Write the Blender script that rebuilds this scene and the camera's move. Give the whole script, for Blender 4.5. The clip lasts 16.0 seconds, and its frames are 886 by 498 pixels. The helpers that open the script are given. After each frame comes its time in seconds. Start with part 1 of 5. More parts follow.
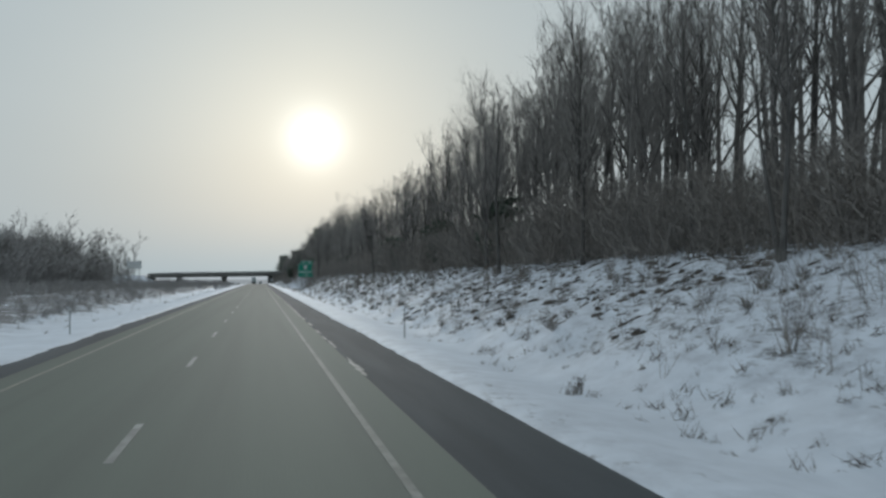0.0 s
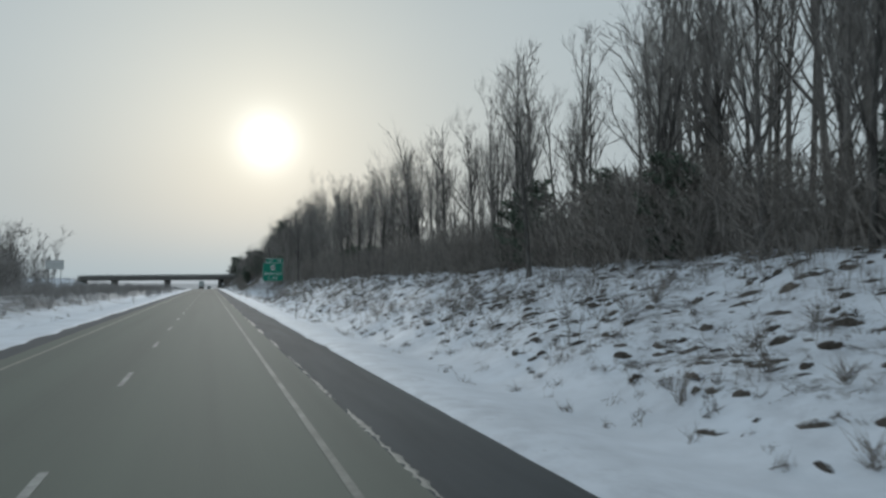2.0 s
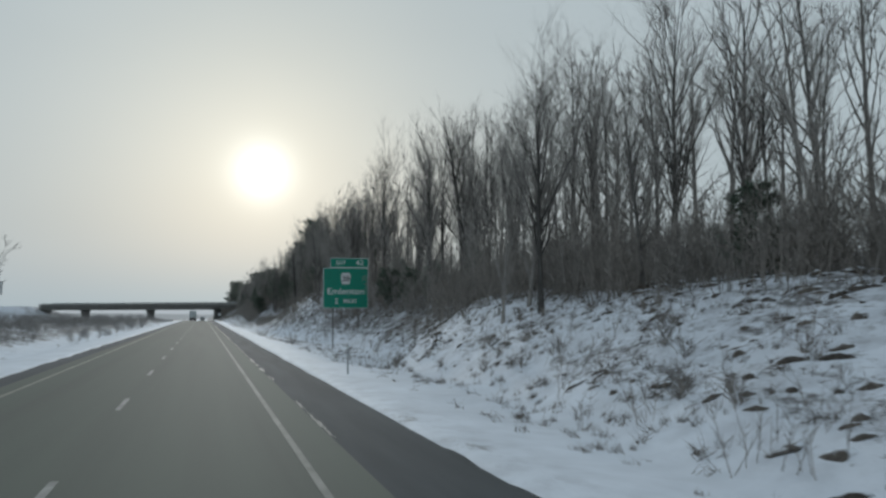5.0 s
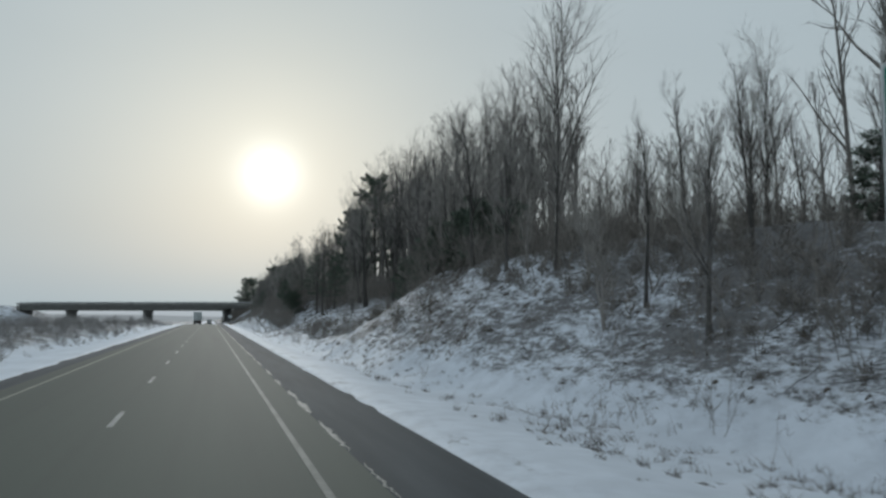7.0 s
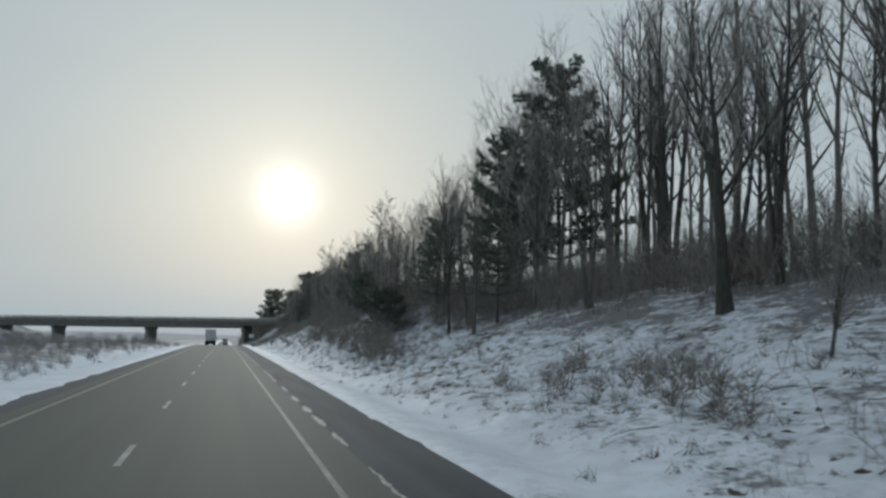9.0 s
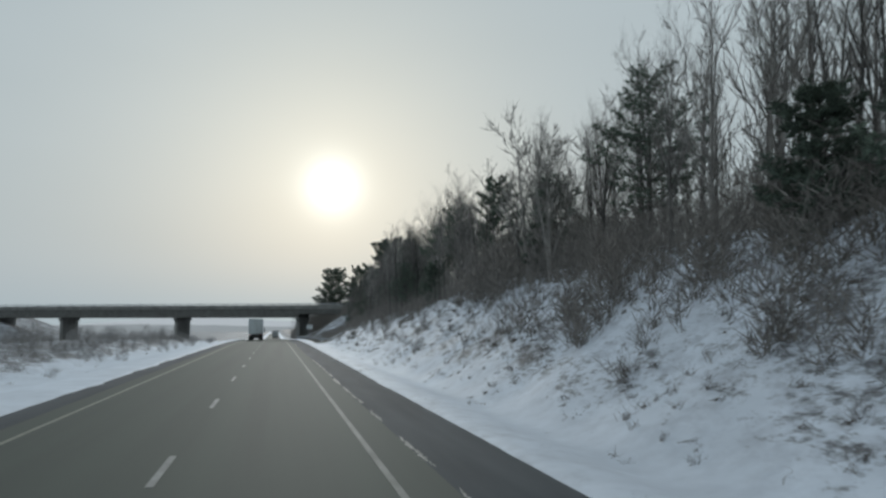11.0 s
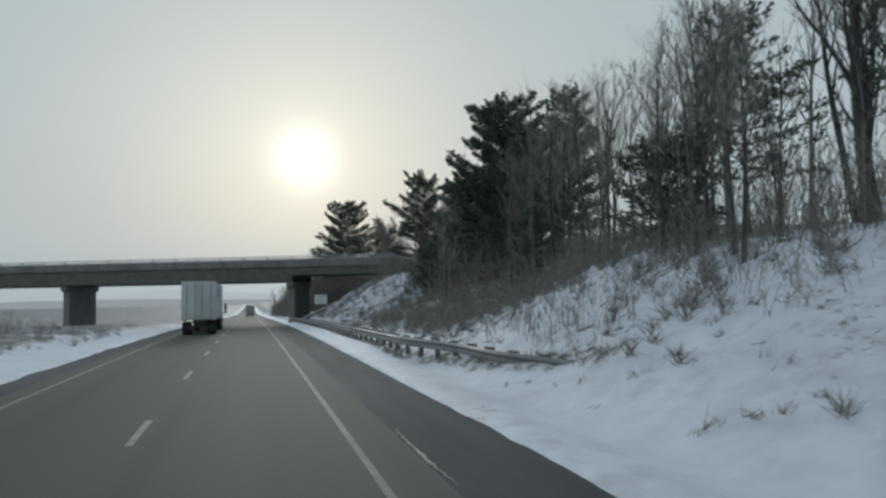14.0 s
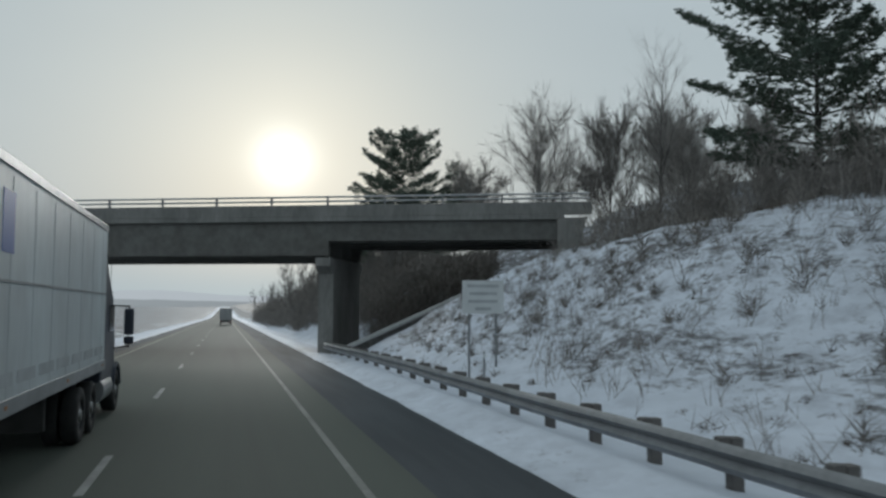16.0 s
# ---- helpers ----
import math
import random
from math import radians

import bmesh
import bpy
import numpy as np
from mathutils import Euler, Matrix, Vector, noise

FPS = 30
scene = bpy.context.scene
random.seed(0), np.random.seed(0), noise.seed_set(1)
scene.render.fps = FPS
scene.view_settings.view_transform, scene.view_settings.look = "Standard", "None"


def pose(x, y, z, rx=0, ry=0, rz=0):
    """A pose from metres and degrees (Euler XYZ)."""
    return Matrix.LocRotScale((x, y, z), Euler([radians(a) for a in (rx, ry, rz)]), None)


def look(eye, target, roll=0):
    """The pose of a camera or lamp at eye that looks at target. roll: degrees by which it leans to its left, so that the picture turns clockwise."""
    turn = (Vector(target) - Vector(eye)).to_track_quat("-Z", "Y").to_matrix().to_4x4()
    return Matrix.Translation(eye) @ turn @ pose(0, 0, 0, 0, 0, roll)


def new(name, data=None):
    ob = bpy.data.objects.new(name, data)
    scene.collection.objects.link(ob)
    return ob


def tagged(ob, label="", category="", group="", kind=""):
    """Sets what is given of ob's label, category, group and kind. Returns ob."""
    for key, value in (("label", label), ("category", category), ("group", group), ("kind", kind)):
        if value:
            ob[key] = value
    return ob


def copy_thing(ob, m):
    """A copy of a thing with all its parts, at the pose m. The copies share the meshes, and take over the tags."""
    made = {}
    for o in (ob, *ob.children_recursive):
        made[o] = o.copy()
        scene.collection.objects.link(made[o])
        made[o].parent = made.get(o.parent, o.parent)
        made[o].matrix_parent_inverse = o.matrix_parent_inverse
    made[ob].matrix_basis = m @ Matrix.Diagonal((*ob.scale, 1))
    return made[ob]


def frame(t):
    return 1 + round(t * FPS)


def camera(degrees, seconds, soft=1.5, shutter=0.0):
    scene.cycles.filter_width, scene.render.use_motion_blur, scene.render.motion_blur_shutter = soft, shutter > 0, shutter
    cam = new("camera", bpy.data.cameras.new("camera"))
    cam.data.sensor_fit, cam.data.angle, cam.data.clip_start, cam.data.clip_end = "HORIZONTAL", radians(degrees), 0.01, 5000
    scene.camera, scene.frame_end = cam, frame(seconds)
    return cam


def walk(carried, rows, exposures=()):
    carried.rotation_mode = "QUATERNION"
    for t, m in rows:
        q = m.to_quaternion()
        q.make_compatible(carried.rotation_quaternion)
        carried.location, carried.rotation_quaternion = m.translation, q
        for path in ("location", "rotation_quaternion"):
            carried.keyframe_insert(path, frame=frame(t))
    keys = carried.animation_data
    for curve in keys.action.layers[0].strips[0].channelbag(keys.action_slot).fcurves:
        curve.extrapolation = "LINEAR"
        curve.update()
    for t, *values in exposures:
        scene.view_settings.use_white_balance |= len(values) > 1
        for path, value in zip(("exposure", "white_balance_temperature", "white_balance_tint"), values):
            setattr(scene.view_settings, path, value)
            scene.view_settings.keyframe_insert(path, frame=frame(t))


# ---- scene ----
# The camera rides in the right-hand lane; the road runs along +y, its own lane centre is x = 0.
cam = camera(57.2, 16.0, soft=2.6, shutter=0.06)
SPEED, EYE = 32.0, 2.41
CREST_0, CREST_1, FALL = 446.0, 554.0, -0.0151


def road_z(y):
    """Height of the carriageway: level, then falling past the bridge into a valley."""
    if y < CREST_0:
        return 0.0
    if y < CREST_1:
        return FALL * (y - CREST_0) ** 2 / 2 / (CREST_1 - CREST_0)
    z = FALL * (CREST_1 - CREST_0) / 2
    if y < 990:
        return z + FALL * (y - CREST_1)
    return z + FALL * (990 - CREST_1) - 0.0025 * min(y - 990, 800)


# seconds, place in the lane, yaw, pitch, roll
TURNS = [
    (0.0, 0.05, -12.68, 1.97, 0.80),
    (0.5, 0.04, -14.07, 2.20, 0.33),
    (1.0, 0.04, -15.61, 1.91, -0.54),
    (1.5, 0.07, -14.65, 2.34, -0.17),
    (2.0, 0.09, -16.04, 2.35, 0.35),
    (2.5, 0.00, -14.94, 3.46, -0.42),
    (3.0, 0.02, -16.13, 4.48, -0.87),
    (3.5, 0.05, -16.32, 4.27, -0.55),
    (4.0, 0.01, -16.30, 4.65, 0.19),
    (6.5, 0.21, -16.53, 4.30, 0.16),
    (7.0, 0.10, -15.98, 4.76, -0.13),
    (7.5, 0.07, -15.87, 5.25, -0.17),
    (8.0, 0.03, -15.21, 5.68, -0.07),
    (8.5, -0.04, -15.69, 6.02, -0.33),
    (9.0, -0.12, -14.95, 6.26, -0.84),
    (9.5, -0.13, -15.58, 6.37, -0.94),
    (10.0, -0.13, -13.23, 6.28, -0.70),
    (12.5, -0.09, -11.22, 4.32, 0.08),
    (13.0, -0.04, -13.16, 4.13, 0.48),
    (13.5, 0.01, -13.61, 3.68, 1.50),
    (14.0, 0.06, -13.34, 3.30, 0.95),
    (14.5, 0.04, -12.70, 2.99, 0.61),
    (15.0, 0.02, -14.29, 2.87, 1.32),
    (15.5, -0.17, -12.83, 3.44, 0.03),
    (16.0, -0.14, -14.99, 3.71, -0.15),
]
walk(cam, [(t, pose(x, SPEED * t, EYE + road_z(SPEED * t), 90 + pitch, roll, yaw)) for t, x, yaw, pitch, roll in TURNS],
     [(0.0, 0.07, 5880, 8), (16.0, 0.09, 5900, 8)])

# ---------------------------------------------------------------- sky and sun
SUN_AZ, SUN_EL = radians(3.8), radians(9.73)
SUN_WAY = Vector((math.sin(SUN_AZ) * math.cos(SUN_EL), math.cos(SUN_AZ) * math.cos(SUN_EL), math.sin(SUN_EL)))

world = bpy.data.worlds.new("winter_sky")
scene.world = world
world.use_nodes = True
wn, wl = world.node_tree.nodes, world.node_tree.links
wn.clear()


def wnode(kind, operation=None):
    n = wn.new(kind)
    if operation:
        n.operation = operation
    return n


def wmath(op, a, b=None):
    n = wnode("ShaderNodeMath", operation=op)
    for i, v in enumerate((a, b)):
        if v is None:
            continue
        if isinstance(v, (int, float)):
            n.inputs[i].default_value = v
        else:
            wl.new(v, n.inputs[i])
    return n.outputs[0]


def wmix(f, a, b, blend="MIX"):
    n = wnode("ShaderNodeMix")
    n.data_type, n.blend_type = "RGBA", blend
    for s, v in zip((n.inputs[0], n.inputs[6], n.inputs[7]), (f, a, b)):
        if isinstance(v, (int, float)):
            s.default_value = v
        elif isinstance(v, tuple):
            s.default_value = (*v, 1)
        else:
            wl.new(v, s)
    return n.outputs[2]


sky = wnode("ShaderNodeTexSky")
sky.sky_type, sky.sun_disc, sky.sun_elevation, sky.sun_rotation = "NISHITA", False, SUN_EL, SUN_AZ
sky.air_density, sky.dust_density = 1.5, 6.0
clear = wmix(1.0, sky.outputs[0], (0.06, 0.06, 0.06), "MULTIPLY")
coord = wnode("ShaderNodeTexCoord")
dot = wnode("ShaderNodeVectorMath", operation="DOT_PRODUCT")
wl.new(coord.outputs["Generated"], dot.inputs[0])
dot.inputs[1].default_value = SUN_WAY
angle = wmath("ARCCOSINE", wmath("MINIMUM", dot.outputs["Value"], 1.0))
# thin cloud in front of the sun: a wide pale glow, a narrow one and the blurred disc
wide = wmath("POWER", 2.71828, wmath("MULTIPLY", wmath("POWER", wmath("DIVIDE", angle, 0.24), 2.0), -1.0))
near = wmath("POWER", 2.71828, wmath("MULTIPLY", wmath("DIVIDE", angle, 0.050), -1.0))
core = wmath("POWER", 2.71828, wmath("MULTIPLY", wmath("POWER", wmath("DIVIDE", angle, 0.0262), 1.6), -1.0))
cloud_noise = wnode("ShaderNodeTexNoise")
cloud_noise.inputs["Scale"].default_value = 1.6
cloud_noise.inputs["Detail"].default_value = 3.0
stretch = wnode("ShaderNodeMapping")
stretch.inputs["Scale"].default_value = (1, 1, 2.5)
wl.new(coord.outputs["Generated"], stretch.inputs[0])
wl.new(stretch.outputs[0], cloud_noise.inputs["Vector"])
cloud = wmix(wmath("MULTIPLY", cloud_noise.outputs["Fac"], 1.0), (0.375, 0.415, 0.414), (0.468, 0.515, 0.512))
turned = wnode("ShaderNodeMapRange")   # the cloud is thicker and dimmer away from the sun
turned.inputs[1].default_value, turned.inputs[2].default_value = 0.6, 2.4
turned.inputs[3].default_value, turned.inputs[4].default_value = 1.0, 0.95
wl.new(angle, turned.inputs[0])
dim = wnode("ShaderNodeCombineColor")
for i in range(3):
    wl.new(turned.outputs[0], dim.inputs[i])
cloud = wmix(1.0, cloud, dim.outputs[0], "MULTIPLY")
veil = wmix(0.93, clear, cloud)
veil = wmix(1.0, veil, wmix(1.0, wmix(wide, (0, 0, 0), (0.085, 0.092, 0.072)), wmix(near, (0, 0, 0), (0.27, 0.235, 0.165)), "ADD"), "ADD")
veil = wmix(1.0, veil, wmix(core, (0, 0, 0), (0.72, 0.70, 0.62)), "ADD")
bg = wnode("ShaderNodeBackground")
bg.inputs["Strength"].default_value = 1.0
wl.new(veil, bg.inputs["Color"])
wl.new(bg.outputs[0], wnode("ShaderNodeOutputWorld").inputs["Surface"])

sun = bpy.data.lights.new("sun", "SUN")
sun.energy, sun.angle, sun.color = 0.8, radians(12), (1.0, 0.93, 0.82)
new("sun", sun).matrix_world = look(SUN_WAY * 200, (0, 0, 0))


# ---------------------------------------------------------------- materials
def material(name, colour, rough=0.8, metal=0.0, vary=0.15, scale=3.0, second=None, amount=0.5, second_scale=0.6,
             stretch=(1, 1, 1), bump=0.0, bump_scale=20.0, spec=0.4, per_object=0.0, per_island=0.0):
    """A worn surface: a base colour, fine grain, and blotches of a second colour at a larger scale."""
    m = bpy.data.materials.new(name)
    m.use_nodes = True
    nt = m.node_tree
    b = nt.nodes["Principled BSDF"]
    b.inputs["Roughness"].default_value = rough
    b.inputs["Metallic"].default_value = metal
    b.inputs["Specular IOR Level"].default_value = spec
    geo = nt.nodes.new("ShaderNodeNewGeometry")
    mp = nt.nodes.new("ShaderNodeMapping")
    mp.inputs["Scale"].default_value = stretch
    nt.links.new(geo.outputs["Position"], mp.inputs[0])

    def tex(s, detail=4.0):
        n = nt.nodes.new("ShaderNodeTexNoise")
        n.inputs["Scale"].default_value, n.inputs["Detail"].default_value = s, detail
        nt.links.new(mp.outputs[0], n.inputs["Vector"])
        return n.outputs["Fac"]

    def ramp(fac, lo, hi):
        n = nt.nodes.new("ShaderNodeMapRange")
        n.inputs[1].default_value, n.inputs[2].default_value = 0.3, 0.7
        n.inputs[3].default_value, n.inputs[4].default_value = lo, hi
        nt.links.new(fac, n.inputs[0])
        return n.outputs[0]

    mix = nt.nodes.new("ShaderNodeMix")
    mix.data_type = "RGBA"
    mix.inputs[6].default_value = (*colour, 1)
    mix.inputs[7].default_value = (*(second or [c * 0.6 for c in colour]), 1)
    nt.links.new(ramp(tex(second_scale), 0.0, amount), mix.inputs[0])
    hsv = nt.nodes.new("ShaderNodeHueSaturation")
    nt.links.new(mix.outputs[2], hsv.inputs["Color"])
    val = ramp(tex(scale), 1 - vary, 1 + vary)
    for amt, source in ((per_object, "object"), (per_island, "island")):
        if amt:
            if source == "object":
                rnd = nt.nodes.new("ShaderNodeObjectInfo").outputs["Random"]
            else:
                rnd = geo.outputs["Random Per Island"]
            r = nt.nodes.new("ShaderNodeMapRange")
            r.inputs[3].default_value, r.inputs[4].default_value = 1 - amt, 1 + amt
            nt.links.new(rnd, r.inputs[0])
            mul = nt.nodes.new("ShaderNodeMath")
            mul.operation = "MULTIPLY"
            nt.links.new(val, mul.inputs[0])
            nt.links.new(r.outputs[0], mul.inputs[1])
            val = mul.outputs[0]
    nt.links.new(val, hsv.inputs["Value"])
    nt.links.new(hsv.outputs[0], b.inputs["Base Color"])
    if bump:
        bp = nt.nodes.new("ShaderNodeBump")
        bp.inputs["Strength"].default_value = bump
        bp.inputs["Distance"].default_value = 0.05
        nt.links.new(tex(bump_scale, 6.0), bp.inputs["Height"])
        nt.links.new(bp.outputs[0], b.inputs["Normal"])
    return m


M_SNOW = material("snow", (0.76, 0.80, 0.88), 0.7, vary=0.06, scale=1.4, second=(0.58, 0.61, 0.67), amount=0.6, second_scale=0.25, bump=0.5, bump_scale=2.6, spec=0.2)
M_LANE = material("salted_asphalt", (0.150, 0.167, 0.142), 0.8, vary=0.11, scale=0.9, second=(0.102, 0.109, 0.096), amount=0.9, second_scale=0.9, stretch=(1.1, 0.02, 1), bump=0.12, bump_scale=60, spec=0.12)
M_SHOULDER = material("dark_asphalt", (0.053, 0.061, 0.069), 0.85, vary=0.2, scale=1.5, second=(0.085, 0.094, 0.102), amount=0.6, second_scale=0.7, stretch=(1.0, 0.08, 1), bump=0.2, bump_scale=50, spec=0.2)
M_WHITE_LINE = material("worn_white_line", (0.33, 0.335, 0.32), 0.7, second=(0.16, 0.16, 0.15), amount=0.9, second_scale=1.3, vary=0.15, scale=6)
M_EDGE_LINE = material("faded_edge_line", (0.225, 0.232, 0.212), 0.75, second=(0.14, 0.145, 0.13), amount=0.95, second_scale=0.9, vary=0.15, scale=6)
M_YELLOW_LINE = material("worn_yellow_line", (0.23, 0.225, 0.175), 0.6, second=(0.2, 0.2, 0.17), amount=0.9, second_scale=0.8, vary=0.15, scale=6)
M_SLUSH = material("slush", (0.34, 0.335, 0.31), 0.7, second=(0.17, 0.17, 0.155), amount=0.8, second_scale=1.5, bump=0.3, bump_scale=9)
M_BARK = material("bark", (0.098, 0.093, 0.088), 0.9, second=(0.148, 0.142, 0.135), amount=0.6, second_scale=0.9, scale=8, vary=0.3, stretch=(1, 1, 0.3), bump=0.5, bump_scale=14, spec=0.1, per_object=0.3)
M_TWIG = material("twigs", (0.27, 0.255, 0.24), 0.9, second=(0.33, 0.305, 0.285), vary=0.2, spec=0.1, per_object=0.3)
M_BRUSH = material("brush", (0.23, 0.215, 0.20), 0.9, second=(0.29, 0.255, 0.225), second_scale=0.4, vary=0.25, spec=0.1, per_island=0.3)
# paler copy of the brush, the haze over the median put into its colour
M_HAZED_BRUSH = material("hazed_brush", (0.36, 0.35, 0.345), 0.9, second=(0.27, 0.25, 0.235), second_scale=0.3, vary=0.25, spec=0.1, per_island=0.3)
M_GRASS = material("dead_grass", (0.15, 0.125, 0.10), 0.9, second=(0.08, 0.07, 0.06), second_scale=0.7, vary=0.25, spec=0.1, per_island=0.35)
M_STRAW = material("straw_grass", (0.27, 0.235, 0.175), 0.9, second=(0.18, 0.155, 0.12), second_scale=0.7, vary=0.25, spec=0.1, per_island=0.35)
M_NEEDLE = material("pine_needles", (0.125, 0.158, 0.125), 0.75, second=(0.16, 0.19, 0.145), second_scale=0.8, vary=0.3, spec=0.25, per_island=0.35)
M_CONCRETE = material("weathered_concrete", (0.27, 0.265, 0.25), 0.85, second=(0.15, 0.148, 0.14), amount=0.8, second_scale=0.7, stretch=(1, 1, 0.35), vary=0.12, scale=6, bump=0.2, bump_scale=25, spec=0.2)
M_KERB = material("pale_kerb_concrete", (0.46, 0.46, 0.45), 0.85, second=(0.33, 0.33, 0.32), amount=0.6, second_scale=1.0, vary=0.12, scale=6, bump=0.2)
M_GIRDER = material("weathered_girder_steel", (0.16, 0.16, 0.15), 0.7, second=(0.10, 0.095, 0.085), amount=0.7, second_scale=0.8, vary=0.15, bump=0.1, spec=0.3)
M_STEEL = material("galvanised_steel", (0.30, 0.31, 0.32), 0.55, 0.6, second=(0.18, 0.18, 0.18), amount=0.7, second_scale=1.2, vary=0.1, scale=9)
M_POST = material("weathered_post", (0.17, 0.16, 0.15), 0.8, second=(0.11, 0.10, 0.095), vary=0.15, bump=0.2)
M_GREEN = material("sign_green", (0.012, 0.23, 0.155), 0.45, second=(0.016, 0.20, 0.135), amount=0.5, second_scale=1.0, vary=0.05)
M_SIGN_WHITE = material("sign_white", (0.68, 0.70, 0.70), 0.45, second=(0.5, 0.5, 0.5), amount=0.4, vary=0.05)
M_BLACK = material("sign_black", (0.02, 0.02, 0.02), 0.5)
M_ALU = material("bare_aluminium_back", (0.45, 0.46, 0.47), 0.45, 0.8, vary=0.08)
M_TRAILER = material("dirty_white_trailer", (0.66, 0.71, 0.72), 0.5, second=(0.42, 0.43, 0.43), amount=0.7, second_scale=0.5, stretch=(1, 1, 0.35), vary=0.06, scale=5)
M_TRAILER_TRIM = material("trailer_rail_aluminium", (0.40, 0.41, 0.42), 0.45, 0.5, second=(0.25, 0.25, 0.25), amount=0.6)
M_CAB = material("dark_blue_cab_paint", (0.028, 0.037, 0.062), 0.35, second=(0.07, 0.075, 0.085), amount=0.7, second_scale=1.0, vary=0.15, spec=0.5)
M_RUBBER = material("tyre_rubber", (0.022, 0.022, 0.023), 0.85, second=(0.06, 0.06, 0.058), amount=0.5, second_scale=3)
M_RIM = material("dull_wheel_rim", (0.4, 0.4, 0.4), 0.4, 0.8, second=(0.15, 0.15, 0.14), amount=0.6, second_scale=3)
M_CHASSIS = material("dirty_chassis", (0.05, 0.05, 0.05), 0.8, second=(0.12, 0.115, 0.105), amount=0.6, second_scale=2)
M_BLUE = material("faded_blue_print", (0.05, 0.11, 0.36), 0.5, second=(0.10, 0.16, 0.38), vary=0.06)
M_GREY_PRINT = material("grey_print", (0.20, 0.21, 0.22), 0.6, vary=0.06)
M_FADED_PRINT = material("faded_grey_print", (0.42, 0.44, 0.45), 0.6, second=(0.5, 0.52, 0.53), amount=0.8, second_scale=1.5, vary=0.08)
M_FAIRING = material("cream_fairing", (0.42, 0.36, 0.25), 0.45, second=(0.3, 0.26, 0.2), amount=0.5)
M_GLASS = material("dark_window_glass", (0.03, 0.035, 0.04), 0.08, spec=0.6, vary=0.05)
M_LENS = material("red_lamp_lens", (0.30, 0.02, 0.015), 0.3)
M_AMBER = material("amber_reflector", (0.5, 0.2, 0.03), 0.4)
M_STONE = material("slope_stone", (0.085, 0.083, 0.078), 0.9, second=(0.13, 0.128, 0.124), amount=0.7, second_scale=0.8, vary=0.25, scale=4, bump=0.5, bump_scale=8, per_island=0.2)


def snow_capped(m, low, high):
    """Snow lies where the surface faces up."""
    nt = m.node_tree
    b = nt.nodes["Principled BSDF"]
    base = b.inputs["Base Color"].links[0].from_socket
    geo = nt.nodes.new("ShaderNodeNewGeometry")
    split = nt.nodes.new("ShaderNodeSeparateXYZ")
    nt.links.new(geo.outputs["Normal"], split.inputs[0])
    rough = nt.nodes.new("ShaderNodeTexNoise")
    rough.inputs["Scale"].default_value, rough.inputs["Detail"].default_value = 7.0, 5.0
    nt.links.new(geo.outputs["Position"], rough.inputs["Vector"])
    total = nt.nodes.new("ShaderNodeMath")
    total.operation = "MULTIPLY_ADD"
    total.inputs[1].default_value = 0.6
    nt.links.new(rough.outputs["Fac"], total.inputs[0])
    nt.links.new(split.outputs["Z"], total.inputs[2])
    cover = nt.nodes.new("ShaderNodeMapRange")
    cover.inputs[1].default_value, cover.inputs[2].default_value = low, high
    nt.links.new(total.outputs[0], cover.inputs[0])
    mix = nt.nodes.new("ShaderNodeMix")
    mix.data_type = "RGBA"
    mix.inputs[7].default_value = (0.74, 0.78, 0.85, 1)
    nt.links.new(cover.outputs[0], mix.inputs[0])
    nt.links.new(base, mix.inputs[6])
    nt.links.new(mix.outputs[2], b.inputs["Base Color"])


M_CLOD = material("soil_and_matted_grass", (0.085, 0.075, 0.068), 0.95, second=(0.15, 0.13, 0.11), second_scale=2.5, vary=0.35, scale=12, bump=0.8, bump_scale=18, spec=0.1, per_island=0.35)
snow_capped(M_CLOD, 1.08, 1.24)


# emission puts the pale haze in front of distant hills into their surface
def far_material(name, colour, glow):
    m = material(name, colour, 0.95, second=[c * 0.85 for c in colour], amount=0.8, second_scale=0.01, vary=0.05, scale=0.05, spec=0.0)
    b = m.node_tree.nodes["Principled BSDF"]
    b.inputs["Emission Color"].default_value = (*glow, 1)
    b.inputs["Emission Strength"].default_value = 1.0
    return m


